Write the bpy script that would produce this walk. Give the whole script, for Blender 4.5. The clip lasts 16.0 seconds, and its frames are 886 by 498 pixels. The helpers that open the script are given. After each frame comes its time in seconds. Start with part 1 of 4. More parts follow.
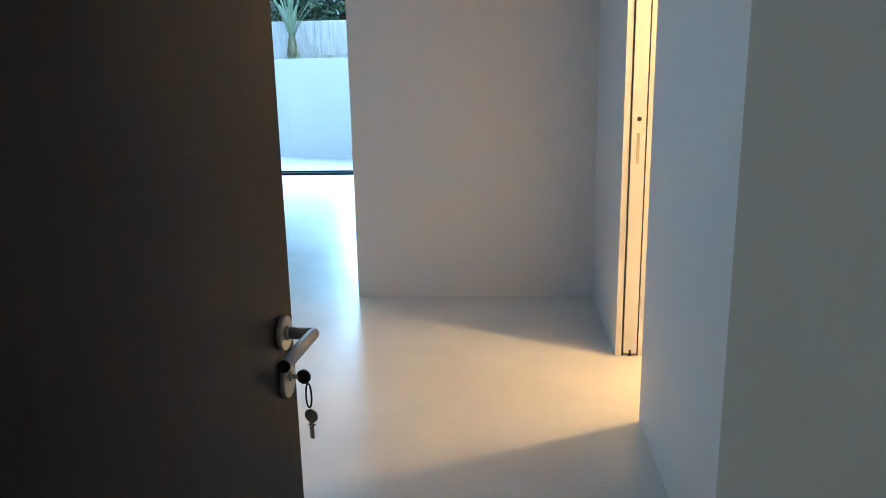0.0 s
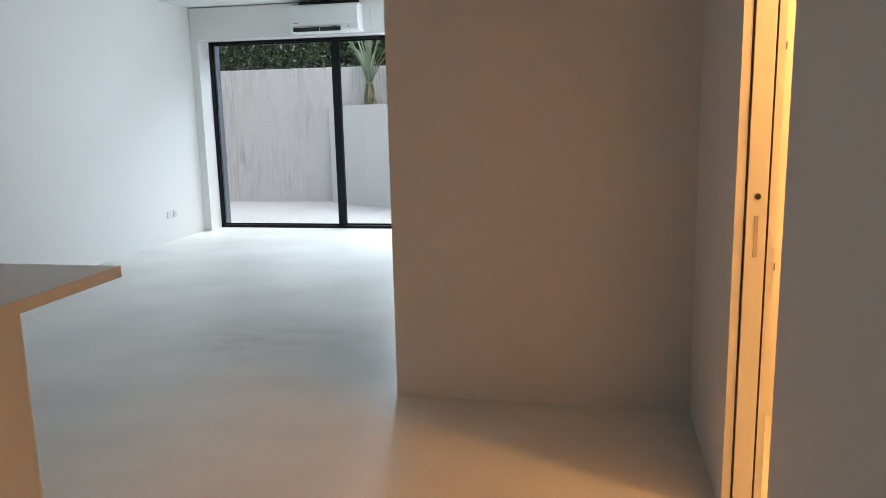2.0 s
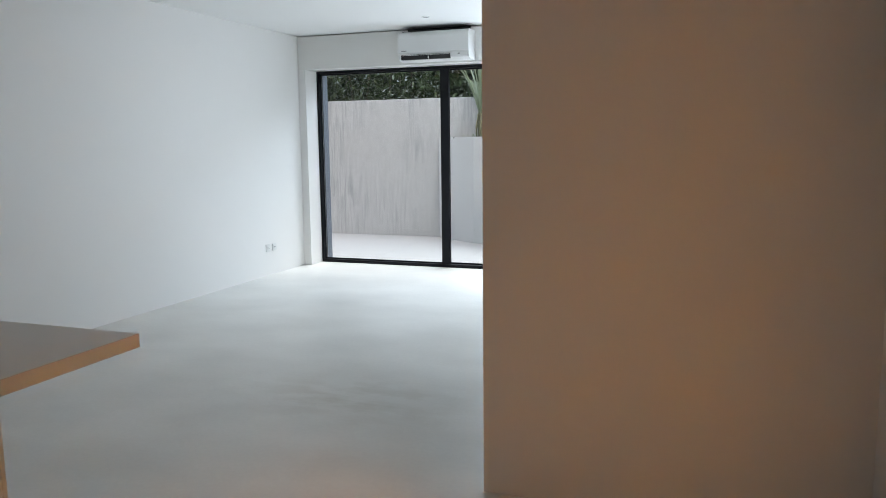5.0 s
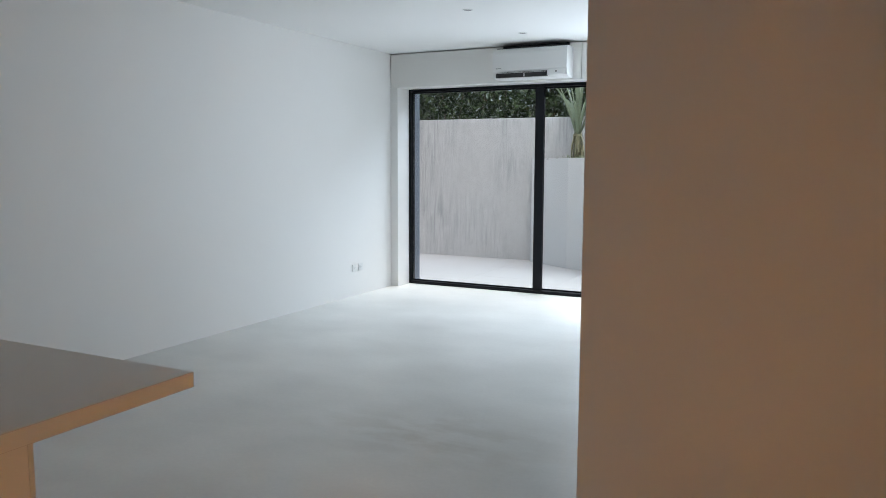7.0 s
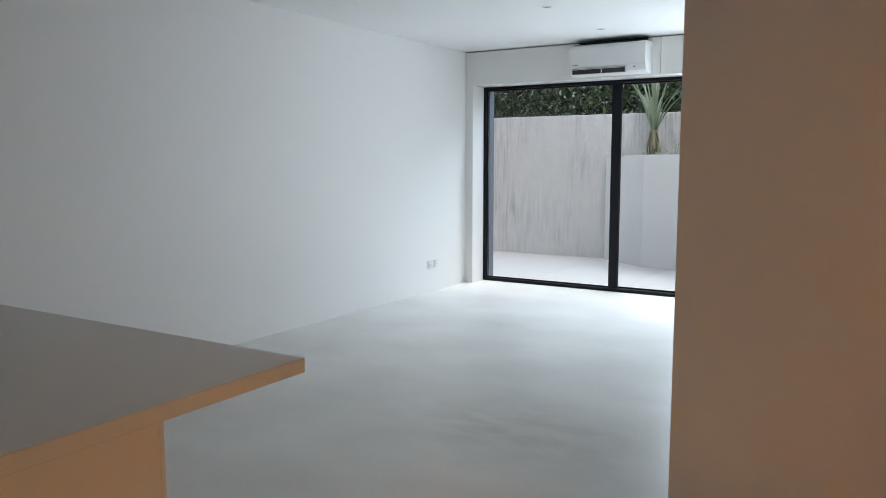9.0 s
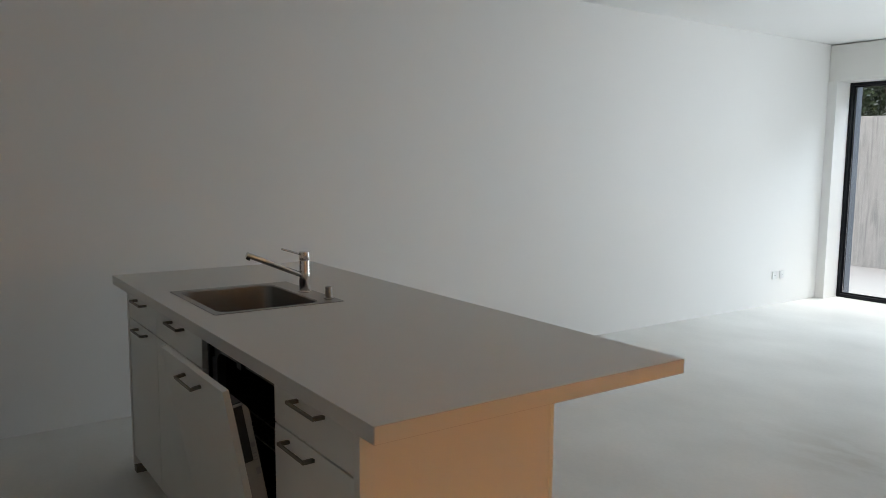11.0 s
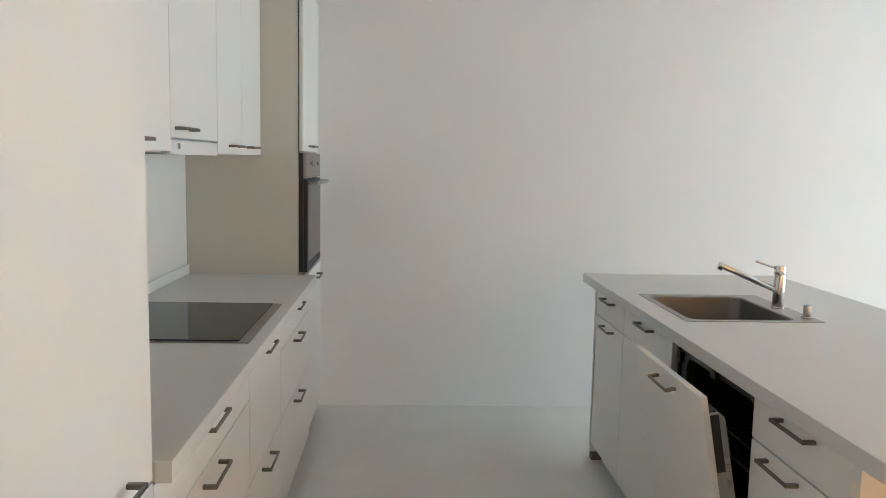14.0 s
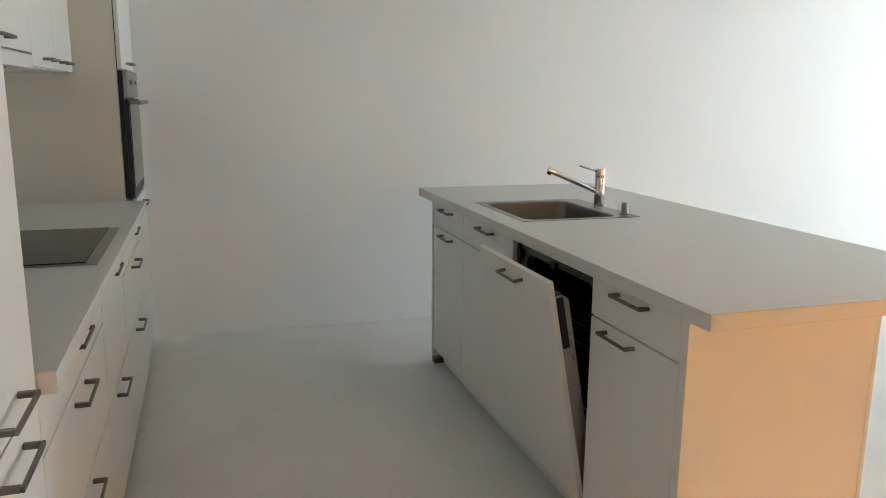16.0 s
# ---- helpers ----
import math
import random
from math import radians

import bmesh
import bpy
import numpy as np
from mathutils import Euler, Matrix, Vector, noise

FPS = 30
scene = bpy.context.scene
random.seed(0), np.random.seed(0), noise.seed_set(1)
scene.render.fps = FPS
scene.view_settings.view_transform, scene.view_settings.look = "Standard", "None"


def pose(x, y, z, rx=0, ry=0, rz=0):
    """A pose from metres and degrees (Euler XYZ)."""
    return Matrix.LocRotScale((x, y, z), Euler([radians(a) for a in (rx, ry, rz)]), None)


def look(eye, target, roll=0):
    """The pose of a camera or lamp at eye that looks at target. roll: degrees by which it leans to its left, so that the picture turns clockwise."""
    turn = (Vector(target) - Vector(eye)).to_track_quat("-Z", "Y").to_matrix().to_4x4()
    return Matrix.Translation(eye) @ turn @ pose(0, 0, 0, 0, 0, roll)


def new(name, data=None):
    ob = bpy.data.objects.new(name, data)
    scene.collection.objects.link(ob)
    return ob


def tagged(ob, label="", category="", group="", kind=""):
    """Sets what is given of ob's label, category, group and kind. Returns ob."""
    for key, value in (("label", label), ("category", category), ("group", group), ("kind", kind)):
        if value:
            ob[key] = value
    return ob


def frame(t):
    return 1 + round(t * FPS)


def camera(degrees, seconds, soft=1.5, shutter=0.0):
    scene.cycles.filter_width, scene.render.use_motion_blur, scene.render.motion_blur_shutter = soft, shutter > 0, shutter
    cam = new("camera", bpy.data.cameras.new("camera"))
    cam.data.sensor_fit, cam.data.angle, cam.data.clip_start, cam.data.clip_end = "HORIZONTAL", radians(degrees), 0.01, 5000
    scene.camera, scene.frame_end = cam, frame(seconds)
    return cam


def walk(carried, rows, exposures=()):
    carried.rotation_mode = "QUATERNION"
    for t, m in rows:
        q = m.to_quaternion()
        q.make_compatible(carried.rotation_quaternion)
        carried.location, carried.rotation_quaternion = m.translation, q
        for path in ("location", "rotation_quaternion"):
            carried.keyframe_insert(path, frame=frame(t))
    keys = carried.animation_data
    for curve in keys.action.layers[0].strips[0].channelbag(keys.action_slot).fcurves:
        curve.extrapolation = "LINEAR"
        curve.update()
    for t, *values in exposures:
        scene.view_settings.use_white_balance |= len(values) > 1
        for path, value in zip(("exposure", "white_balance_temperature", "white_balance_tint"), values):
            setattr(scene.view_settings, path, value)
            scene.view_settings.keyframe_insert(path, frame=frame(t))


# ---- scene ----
cam = camera(60.1, 16.0, soft=0.9)
PATH = [
    (0, (0.002, -0.307, 1.407), (-0.146, 1.631, 0.938), -1.1),
    (0.5, (0.014, -0.061, 1.42), (-0.189, 1.875, 0.963), -0.9),
    (1, (0.021, 0.185, 1.437), (-0.246, 2.124, 1.024), -1.0),
    (1.5, (0.062, 0.374, 1.439), (-0.254, 2.31, 1.047), -1.4),
    (2, (0.108, 0.604, 1.458), (-0.279, 2.533, 1.096), -1.3),
    (2.5, (0.145, 0.76, 1.458), (-0.328, 2.674, 1.122), -1.2),
    (3, (0.175, 0.887, 1.468), (-0.432, 2.768, 1.158), -1.1),
    (3.5, (0.179, 0.945, 1.474), (-0.512, 2.801, 1.193), -1.1),
    (5.8, (-0.072, 1.448, 1.462), (-0.742, 3.312, 1.184), -0.5),
    (6, (-0.081, 1.466, 1.458), (-0.776, 3.321, 1.181), -0.2),
    (6.5, (-0.102, 1.564, 1.474), (-0.893, 3.385, 1.228), 0.5),
    (7, (-0.108, 1.601, 1.474), (-1.0, 3.377, 1.248), 0.2),
    (7.5, (-0.139, 1.616, 1.468), (-1.1, 3.355, 1.244), 0.1),
    (8, (-0.148, 1.604, 1.47), (-1.147, 3.321, 1.242), 0.0),
    (10.3, (-0.227, 1.36, 1.457), (-1.529, 2.86, 1.225), -0.2),
    (10.5, (-0.238, 1.35, 1.459), (-1.634, 2.763, 1.224), 0.1),
    (11, (-0.261, 1.314, 1.466), (-1.89, 2.452, 1.235), 0.5),
    (11.5, (-0.28, 1.256, 1.477), (-2.074, 2.109, 1.251), 0.6),
    (12, (-0.307, 1.233, 1.463), (-2.193, 1.858, 1.237), 0.8),
    (12.5, (-0.318, 1.236, 1.454), (-2.252, 1.691, 1.225), 0.9),
    (13, (-0.308, 1.223, 1.456), (-2.273, 1.523, 1.233), 1.1),
    (13.5, (-0.282, 1.201, 1.466), (-2.262, 1.379, 1.249), 1.2),
    (14, (-0.255, 1.163, 1.464), (-2.24, 1.266, 1.237), 1.2),
    (14.5, (-0.246, 1.145, 1.447), (-2.23, 1.208, 1.201), 1.1),
    (15, (-0.238, 1.109, 1.418), (-2.208, 1.238, 1.097), 0.7),
    (15.5, (-0.221, 1.067, 1.402), (-2.16, 1.384, 1.027), 0.8),
    (16, (-0.198, 1.013, 1.39), (-2.071, 1.593, 0.997), 0.5),
]
EXPOSURES = [(0, 0.88, 4350, -6), (0.8, 0.62, 4350, -5), (1.25, 0.3, 4950, 0), (1.9, 0.1, 6450, 11), (3.5, 0.1, 6600, 12), (7.0, -0.05, 6450, 12), (8.0, -0.02, 6450, 12), (10.5, 0.0, 6600, 12),
             (11.2, 0.42, 7050, 12), (12.0, 1.32, 8100, 14), (12.5, 1.62, 7600, 12), (13.5, 1.82, 6850, 10), (14.5, 1.85, 6600, 9), (15.2, 1.8, 6650, 8), (16.0, 1.55, 6800, 9)]
walk(cam, [(t, look(eye, target, roll)) for t, eye, target, roll in PATH], EXPOSURES)

# ---- world and lights ----
world = bpy.data.worlds.new("world")
scene.world = world
world.use_nodes = True
wn = world.node_tree.nodes
sky = wn.new("ShaderNodeTexSky")
sky.sky_type = "NISHITA"
sky.sun_disc = False
sky.sun_elevation = radians(52)
sky.sun_rotation = radians(150)
sky.air_density = 1.0
sky.dust_density = 4.0
world.node_tree.links.new(sky.outputs[0], wn["Background"].inputs[0])
wn["Background"].inputs[1].default_value = 0.15

sun_data = bpy.data.lights.new("sun", "SUN")
sun_data.energy, sun_data.angle, sun_data.color = 2.4, radians(40), (1.0, 0.96, 0.9)
sun = new("sun", sun_data)
sun.matrix_world = look((2, 14, 12), (-1.2, 9, 0))

lamp_data = bpy.data.lights.new("side_room_lamp", "POINT")
lamp_data.energy, lamp_data.color, lamp_data.shadow_soft_size = 72, (1.0, 0.452, 0.125), 0.06
lamp = new("side_room_lamp", lamp_data)
lamp.location = (1.275, 2.92, 2.58)


def daylight(name, at, target, wide, high, watts, color):
    """A flat lamp: the sky at the window, or the added lamp on the landing."""
    d = bpy.data.lights.new(name, "AREA")
    d.shape, d.size, d.size_y, d.energy, d.color = "RECTANGLE", wide, high, watts, color
    new(name, d).matrix_world = look(at, target)


daylight("window_daylight", (-1.72, 9.685, 1.15), (-1.72, 5.0, 1.15), 0.72, 2.15, 51, (0.75, 0.88, 1.0))
daylight("window_skylight", (-2.9, 12.35, 4.3), (-2.9, 6.5, 0.4), 5.0, 1.5, 260, (0.72, 0.87, 1.0))
# unseen source, added to brighten the hall wall that faces the entrance
daylight("landing_fill", (-1.0, -2.30, 2.0), (0.7, 1.5, 1.2), 0.3, 0.3, 11.5, (1.0, 0.76, 0.5))


# ---- materials ----
def material(name, color, rough=0.5, metal=0.0, vary=0.06, scale=3.0, bump=0.05, bump_scale=60.0, stretch=(1, 1, 1), coat=0.0, rough_vary=0.08):
    m = bpy.data.materials.new(name)
    m.use_nodes = True
    nt = m.node_tree
    n, ln = nt.nodes, nt.links
    b = n["Principled BSDF"]
    b.inputs["Metallic"].default_value = metal
    b.inputs["Coat Weight"].default_value = coat
    co = n.new("ShaderNodeTexCoord")
    mp = n.new("ShaderNodeMapping")
    mp.inputs["Scale"].default_value = stretch
    ln.new(co.outputs["Object"], mp.inputs[0])
    big = n.new("ShaderNodeTexNoise")
    big.inputs["Scale"].default_value, big.inputs["Detail"].default_value = scale, 6
    fine = n.new("ShaderNodeTexNoise")
    fine.inputs["Scale"].default_value, fine.inputs["Detail"].default_value = bump_scale, 4
    ln.new(mp.outputs[0], big.inputs["Vector"])
    ln.new(mp.outputs[0], fine.inputs["Vector"])
    mix = n.new("ShaderNodeMix")
    mix.data_type = "FLOAT"
    mix.inputs[0].default_value = 0.35
    ln.new(big.outputs[0], mix.inputs[2])
    ln.new(fine.outputs[0], mix.inputs[3])
    ramp = n.new("ShaderNodeValToRGB")
    ramp.color_ramp.elements[0].position, ramp.color_ramp.elements[1].position = 0.2, 0.8
    ramp.color_ramp.elements[0].color = (*[c * (1 - vary) for c in color], 1)
    ramp.color_ramp.elements[1].color = (*[min(1, c * (1 + vary)) for c in color], 1)
    ln.new(mix.outputs[0], ramp.inputs[0])
    ln.new(ramp.outputs[0], b.inputs["Base Color"])
    mr = n.new("ShaderNodeMapRange")
    mr.inputs[1].default_value, mr.inputs[2].default_value = 0.1, 0.9
    mr.inputs[3].default_value, mr.inputs[4].default_value = max(0.02, rough - rough_vary), min(1, rough + rough_vary)
    ln.new(big.outputs[0], mr.inputs[0])
    ln.new(mr.outputs[0], b.inputs["Roughness"])
    bp = n.new("ShaderNodeBump")
    bp.inputs["Strength"].default_value, bp.inputs["Distance"].default_value = bump, 0.003
    ln.new(fine.outputs[0], bp.inputs["Height"])
    ln.new(bp.outputs[0], b.inputs["Normal"])
    return m


PAINT = material("white_wall_paint", (0.84, 0.83, 0.81), 0.6, vary=0.012, scale=1.2, bump=0.10, bump_scale=140)
CEIL = material("ceiling_paint", (0.85, 0.85, 0.84), 0.7, vary=0.01, scale=1.0, bump=0.05, bump_scale=120)
LAMINATE = material("white_laminate", (0.84, 0.835, 0.795), 0.42, vary=0.012, scale=2.0, bump=0.03, bump_scale=220)
TOP = material("pale_grey_worktop", (0.73, 0.71, 0.675), 0.4, vary=0.03, scale=8.0, bump=0.03, bump_scale=260)
SHELL = material("cabinet_side_white", (0.8, 0.79, 0.76), 0.45, vary=0.015, scale=2.0, bump=0.03, bump_scale=220)
# white side panel with its shade put into the colour
TOWERSIDE = material("shaded_white_side_panel", (0.66, 0.635, 0.555), 0.5, vary=0.015, scale=2.0, bump=0.03, bump_scale=220)
TUBFRAME = material("dark_grey_tub_frame", (0.13, 0.135, 0.14), 0.35, 0.7, vary=0.08, scale=9, bump=0.02, bump_scale=120)
STEEL = material("brushed_steel", (0.37, 0.36, 0.345), 0.38, 1.0, vary=0.08, scale=12, bump=0.04, bump_scale=90, stretch=(1, 18, 18))
HANDLE = material("dull_nickel_handle", (0.21, 0.185, 0.155), 0.4, 1.0, vary=0.06, scale=20, bump=0.03, bump_scale=200)
CHROME = material("polished_chrome", (0.68, 0.67, 0.66), 0.12, 1.0, vary=0.03, scale=20, bump=0.01, bump_scale=200, rough_vary=0.04)
BLACK = material("black_plastic", (0.012, 0.012, 0.013), 0.4, vary=0.15, scale=10, bump=0.03, bump_scale=200)
CAVITY = material("dark_tub_interior", (0.03, 0.03, 0.032), 0.35, 0.4, vary=0.15, scale=6, bump=0.03)
HOBGLASS = material("black_ceramic_glass", (0.012, 0.012, 0.013), 0.08, vary=0.1, scale=10, bump=0.0, rough_vary=0.03)
OVENGLASS = material("smoked_oven_glass", (0.02, 0.02, 0.02), 0.1, vary=0.1, scale=10, bump=0.0, rough_vary=0.03)
FRAME = material("anthracite_aluminium", (0.006, 0.007, 0.01), 0.6, 0.0, vary=0.08, scale=10, bump=0.03, bump_scale=300)
REVEAL = material("grey_metal_reveal", (0.16, 0.18, 0.22), 0.5, 0.2, vary=0.08, scale=3, bump=0.03, bump_scale=200)
WHITEPLASTIC = material("white_plastic", (0.78, 0.78, 0.77), 0.35, vary=0.015, scale=4, bump=0.02, bump_scale=200)
GREYPRINT = material("grey_print", (0.25, 0.25, 0.25), 0.5, vary=0.05)
PLINTH = material("brown_plinth_seal", (0.2, 0.16, 0.12), 0.55, vary=0.1)
DOORWOOD = material("dark_stained_oak", (0.034, 0.025, 0.019), 0.45, vary=0.3, scale=2.5, bump=0.1, bump_scale=22, stretch=(14, 14, 0.9))
PAVING = material("pale_paving", (0.56, 0.53, 0.51), 0.75, vary=0.06, scale=2.0, bump=0.2, bump_scale=60)
SOIL = material("planter_soil", (0.06, 0.045, 0.03), 0.95, vary=0.4, scale=14, bump=0.6, bump_scale=40)
RENDERED = material("pale_rendered_concrete", (0.68, 0.68, 0.67), 0.8, vary=0.05, scale=1.5, bump=0.2, bump_scale=50)
EARTH = material("garden_earth", (0.12, 0.1, 0.07), 0.95, vary=0.3, scale=0.6, bump=0.5, bump_scale=12)
for m in (HOBGLASS, OVENGLASS, FRAME, DOORWOOD):
    m.node_tree.nodes["Principled BSDF"].inputs["Specular IOR Level"].default_value = 0.25
PULL = material("tan_pull_plate", (0.56, 0.5, 0.42), 0.4, 0.3, vary=0.05)
KEYDARK = material("dark_key_head", (0.03, 0.02, 0.018), 0.4, vary=0.1)
CLIP = material("violet_clip", (0.05, 0.035, 0.09), 0.4, 0.5, vary=0.1)
KEYMETAL = material("nickel_key", (0.62, 0.58, 0.5), 0.45, 0.25, vary=0.08, scale=40)
OPAL = material("opal_diffuser", (0.85, 0.82, 0.76), 0.4, vary=0.01)
OPAL.node_tree.nodes["Principled BSDF"].inputs["Emission Color"].default_value = (1.0, 0.75, 0.5, 1)
OPAL.node_tree.nodes["Principled BSDF"].inputs["Emission Strength"].default_value = 2.0
SATIN = material("satin_steel", (0.6, 0.58, 0.54), 0.42, 0.8, vary=0.06, scale=30, bump=0.03, bump_scale=200)
# grey of the unseen landing shell, set by how much light it bounces
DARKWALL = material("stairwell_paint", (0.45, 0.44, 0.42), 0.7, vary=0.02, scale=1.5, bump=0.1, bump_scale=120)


def floor_material():
    m = material("polished_screed", (0.81, 0.8, 0.765), 0.36, vary=0.08, scale=0.9, bump=0.03, bump_scale=40, rough_vary=0.06)
    n, ln = m.node_tree.nodes, m.node_tree.links
    b = n["Principled BSDF"]
    co = n.new("ShaderNodeTexCoord")
    mp = n.new("ShaderNodeMapping")
    mp.inputs["Scale"].default_value = (0.9, 1.2, 1)
    ln.new(co.outputs["Object"], mp.inputs[0])
    t = n.new("ShaderNodeTexNoise")
    t.inputs["Scale"].default_value, t.inputs["Detail"].default_value, t.inputs["Distortion"].default_value = 1.6, 3, 0.0
    ln.new(mp.outputs[0], t.inputs["Vector"])
    r = n.new("ShaderNodeValToRGB")
    r.color_ramp.elements[0].position, r.color_ramp.elements[1].position = 0.2, 0.68
    r.color_ramp.elements[0].color, r.color_ramp.elements[1].color = (0.86, 0.857, 0.85, 1), (1, 1, 1, 1)
    ln.new(t.outputs[0], r.inputs[0])
    old = b.inputs["Base Color"].links[0].from_socket
    mul = n.new("ShaderNodeMix")
    mul.data_type, mul.blend_type = "RGBA", "MULTIPLY"
    mul.inputs[0].default_value = 1
    ln.new(old, mul.inputs[6])
    ln.new(r.outputs[0], mul.inputs[7])
    # one worn, darker patch in the living room
    at = n.new("ShaderNodeVectorMath")
    at.operation = "SUBTRACT"
    at.inputs[1].default_value = (-1.95, 5.15, 0)
    ln.new(co.outputs["Object"], at.inputs[0])
    sq = n.new("ShaderNodeVectorMath")
    sq.operation = "MULTIPLY"
    sq.inputs[1].default_value = (1.15, 2.0, 1)
    ln.new(at.outputs[0], sq.inputs[0])
    dist = n.new("ShaderNodeVectorMath")
    dist.operation = "LENGTH"
    ln.new(sq.outputs[0], dist.inputs[0])
    near = n.new("ShaderNodeMapRange")
    near.inputs[1].default_value, near.inputs[2].default_value = 1.0, 0.1
    near.inputs[3].default_value, near.inputs[4].default_value = 0.0, 1.0
    ln.new(dist.outputs["Value"], near.inputs[0])
    mp2 = n.new("ShaderNodeMapping")
    mp2.inputs["Scale"].default_value = (3.5, 8.0, 1)
    ln.new(co.outputs["Object"], mp2.inputs[0])
    w = n.new("ShaderNodeTexNoise")
    w.inputs["Scale"].default_value, w.inputs["Detail"].default_value = 1.0, 6
    ln.new(mp2.outputs[0], w.inputs["Vector"])
    wr = n.new("ShaderNodeMapRange")
    wr.inputs[1].default_value, wr.inputs[2].default_value = 0.42, 0.6
    ln.new(w.outputs[0], wr.inputs[0])
    amt = n.new("ShaderNodeMath")
    amt.operation = "MULTIPLY"
    ln.new(near.outputs[0], amt.inputs[0])
    ln.new(wr.outputs[0], amt.inputs[1])
    worn = n.new("ShaderNodeMix")
    worn.data_type, worn.blend_type = "RGBA", "MULTIPLY"
    ln.new(amt.outputs[0], worn.inputs[0])
    ln.new(mul.outputs[2], worn.inputs[6])
    worn.inputs[7].default_value = (0.85, 0.83, 0.8, 1)
    ln.new(worn.outputs[2], b.inputs["Base Color"])
    return m


def concrete_material():
    m = material("board_marked_concrete", (0.55, 0.55, 0.54), 0.85, vary=0.15, scale=14.0, bump=0.5, bump_scale=30)
    n, ln = m.node_tree.nodes, m.node_tree.links
    b = n["Principled BSDF"]
    old = b.inputs["Base Color"].links[0].from_socket
    co = n.new("ShaderNodeTexCoord")
    mp = n.new("ShaderNodeMapping")
    mp.inputs["Scale"].default_value = (17, 17, 1.1)
    ln.new(co.outputs["Object"], mp.inputs[0])
    t = n.new("ShaderNodeTexNoise")
    t.inputs["Scale"].default_value, t.inputs["Detail"].default_value = 1.6, 7
    ln.new(mp.outputs[0], t.inputs["Vector"])
    r = n.new("ShaderNodeValToRGB")
    r.color_ramp.elements[0].position, r.color_ramp.elements[1].position = 0.32, 0.56
    r.color_ramp.elements[0].color, r.color_ramp.elements[1].color = (0.62, 0.63, 0.65, 1), (1, 1, 1, 1)
    ln.new(t.outputs[0], r.inputs[0])
    mul = n.new("ShaderNodeMix")
    mul.data_type, mul.blend_type = "RGBA", "MULTIPLY"
    patch = n.new("ShaderNodeTexNoise")
    patch.inputs["Scale"].default_value, patch.inputs["Detail"].default_value = 1.1, 3
    ln.new(co.outputs["Object"], patch.inputs["Vector"])
    much = n.new("ShaderNodeMapRange")
    much.inputs[1].default_value, much.inputs[2].default_value = 0.4, 0.65
    much.inputs[3].default_value, much.inputs[4].default_value = 0.1, 1.0
    ln.new(patch.outputs[0], much.inputs[0])
    ln.new(much.outputs[0], mul.inputs[0])
    ln.new(old, mul.inputs[6])
    ln.new(r.outputs[0], mul.inputs[7])
    ln.new(mul.outputs[2], b.inputs["Base Color"])
    return m


def leaf_material(name, dark, light, rough=0.4):
    m = bpy.data.materials.new(name)
    m.use_nodes = True
    n, ln = m.node_tree.nodes, m.node_tree.links
    b = n["Principled BSDF"]
    g = n.new("ShaderNodeNewGeometry")
    r = n.new("ShaderNodeValToRGB")
    r.color_ramp.elements[0].color, r.color_ramp.elements[1].color = (*dark, 1), (*light, 1)
    ln.new(g.outputs["Random Per Island"], r.inputs[0])
    ln.new(r.outputs[0], b.inputs["Base Color"])
    b.inputs["Roughness"].default_value = rough
    tr = n.new("ShaderNodeBsdfTranslucent")
    ln.new(r.outputs[0], tr.inputs[0])
    mx = n.new("ShaderNodeMixShader")
    mx.inputs[0].default_value = 0.25
    ln.new(b.outputs[0], mx.inputs[1])
    ln.new(tr.outputs[0], mx.inputs[2])
    ln.new(mx.outputs[0], n["Material Output"].inputs[0])
    return m


def glass_material():
    m = bpy.data.materials.new("window_glass")
    m.use_nodes = True
    n, ln = m.node_tree.nodes, m.node_tree.links
    t = n.new("ShaderNodeBsdfTransparent")
    t.inputs[0].default_value = (0.95, 0.97, 0.97, 1)
    g = n.new("ShaderNodeBsdfGlossy")
    g.inputs["Roughness"].default_value = 0.01
    f = n.new("ShaderNodeFresnel")
    f.inputs[0].default_value = 1.3
    mx = n.new("ShaderNodeMixShader")
    ln.new(f.outputs[0], mx.inputs[0])
    ln.new(t.outputs[0], mx.inputs[1])
    ln.new(g.outputs[0], mx.inputs[2])
    ln.new(mx.outputs[0], n["Material Output"].inputs[0])
    return m


FLOOR = floor_material()
CONCRETE = concrete_material()
HEDGE = leaf_material("hedge_leaves", (0.014, 0.03, 0.012), (0.085, 0.125, 0.05), 0.3)
STRAP = leaf_material("strap_leaves", (0.05, 0.085, 0.04), (0.42, 0.45, 0.31))
DRYLEAF = leaf_material("dry_strap_leaves", (0.1, 0.1, 0.045), (0.46, 0.43, 0.28))
GLASS = glass_material()


# ---- mesh helpers ----
def box(bm, x0, x1, y0, y1, z0, z1, bevel=0.0, seg=2):
    m = Matrix.Translation(((x0 + x1) / 2, (y0 + y1) / 2, (z0 + z1) / 2)) @ Matrix.Diagonal((abs(x1 - x0), abs(y1 - y0), abs(z1 - z0), 1))
    made = bmesh.ops.create_cube(bm, size=1, matrix=m)
    if bevel:
        edges = list({e for v in made["verts"] for e in v.link_edges})
        bmesh.ops.bevel(bm, geom=edges, offset=bevel, segments=seg, affect="EDGES", profile=0.5)
    return bm


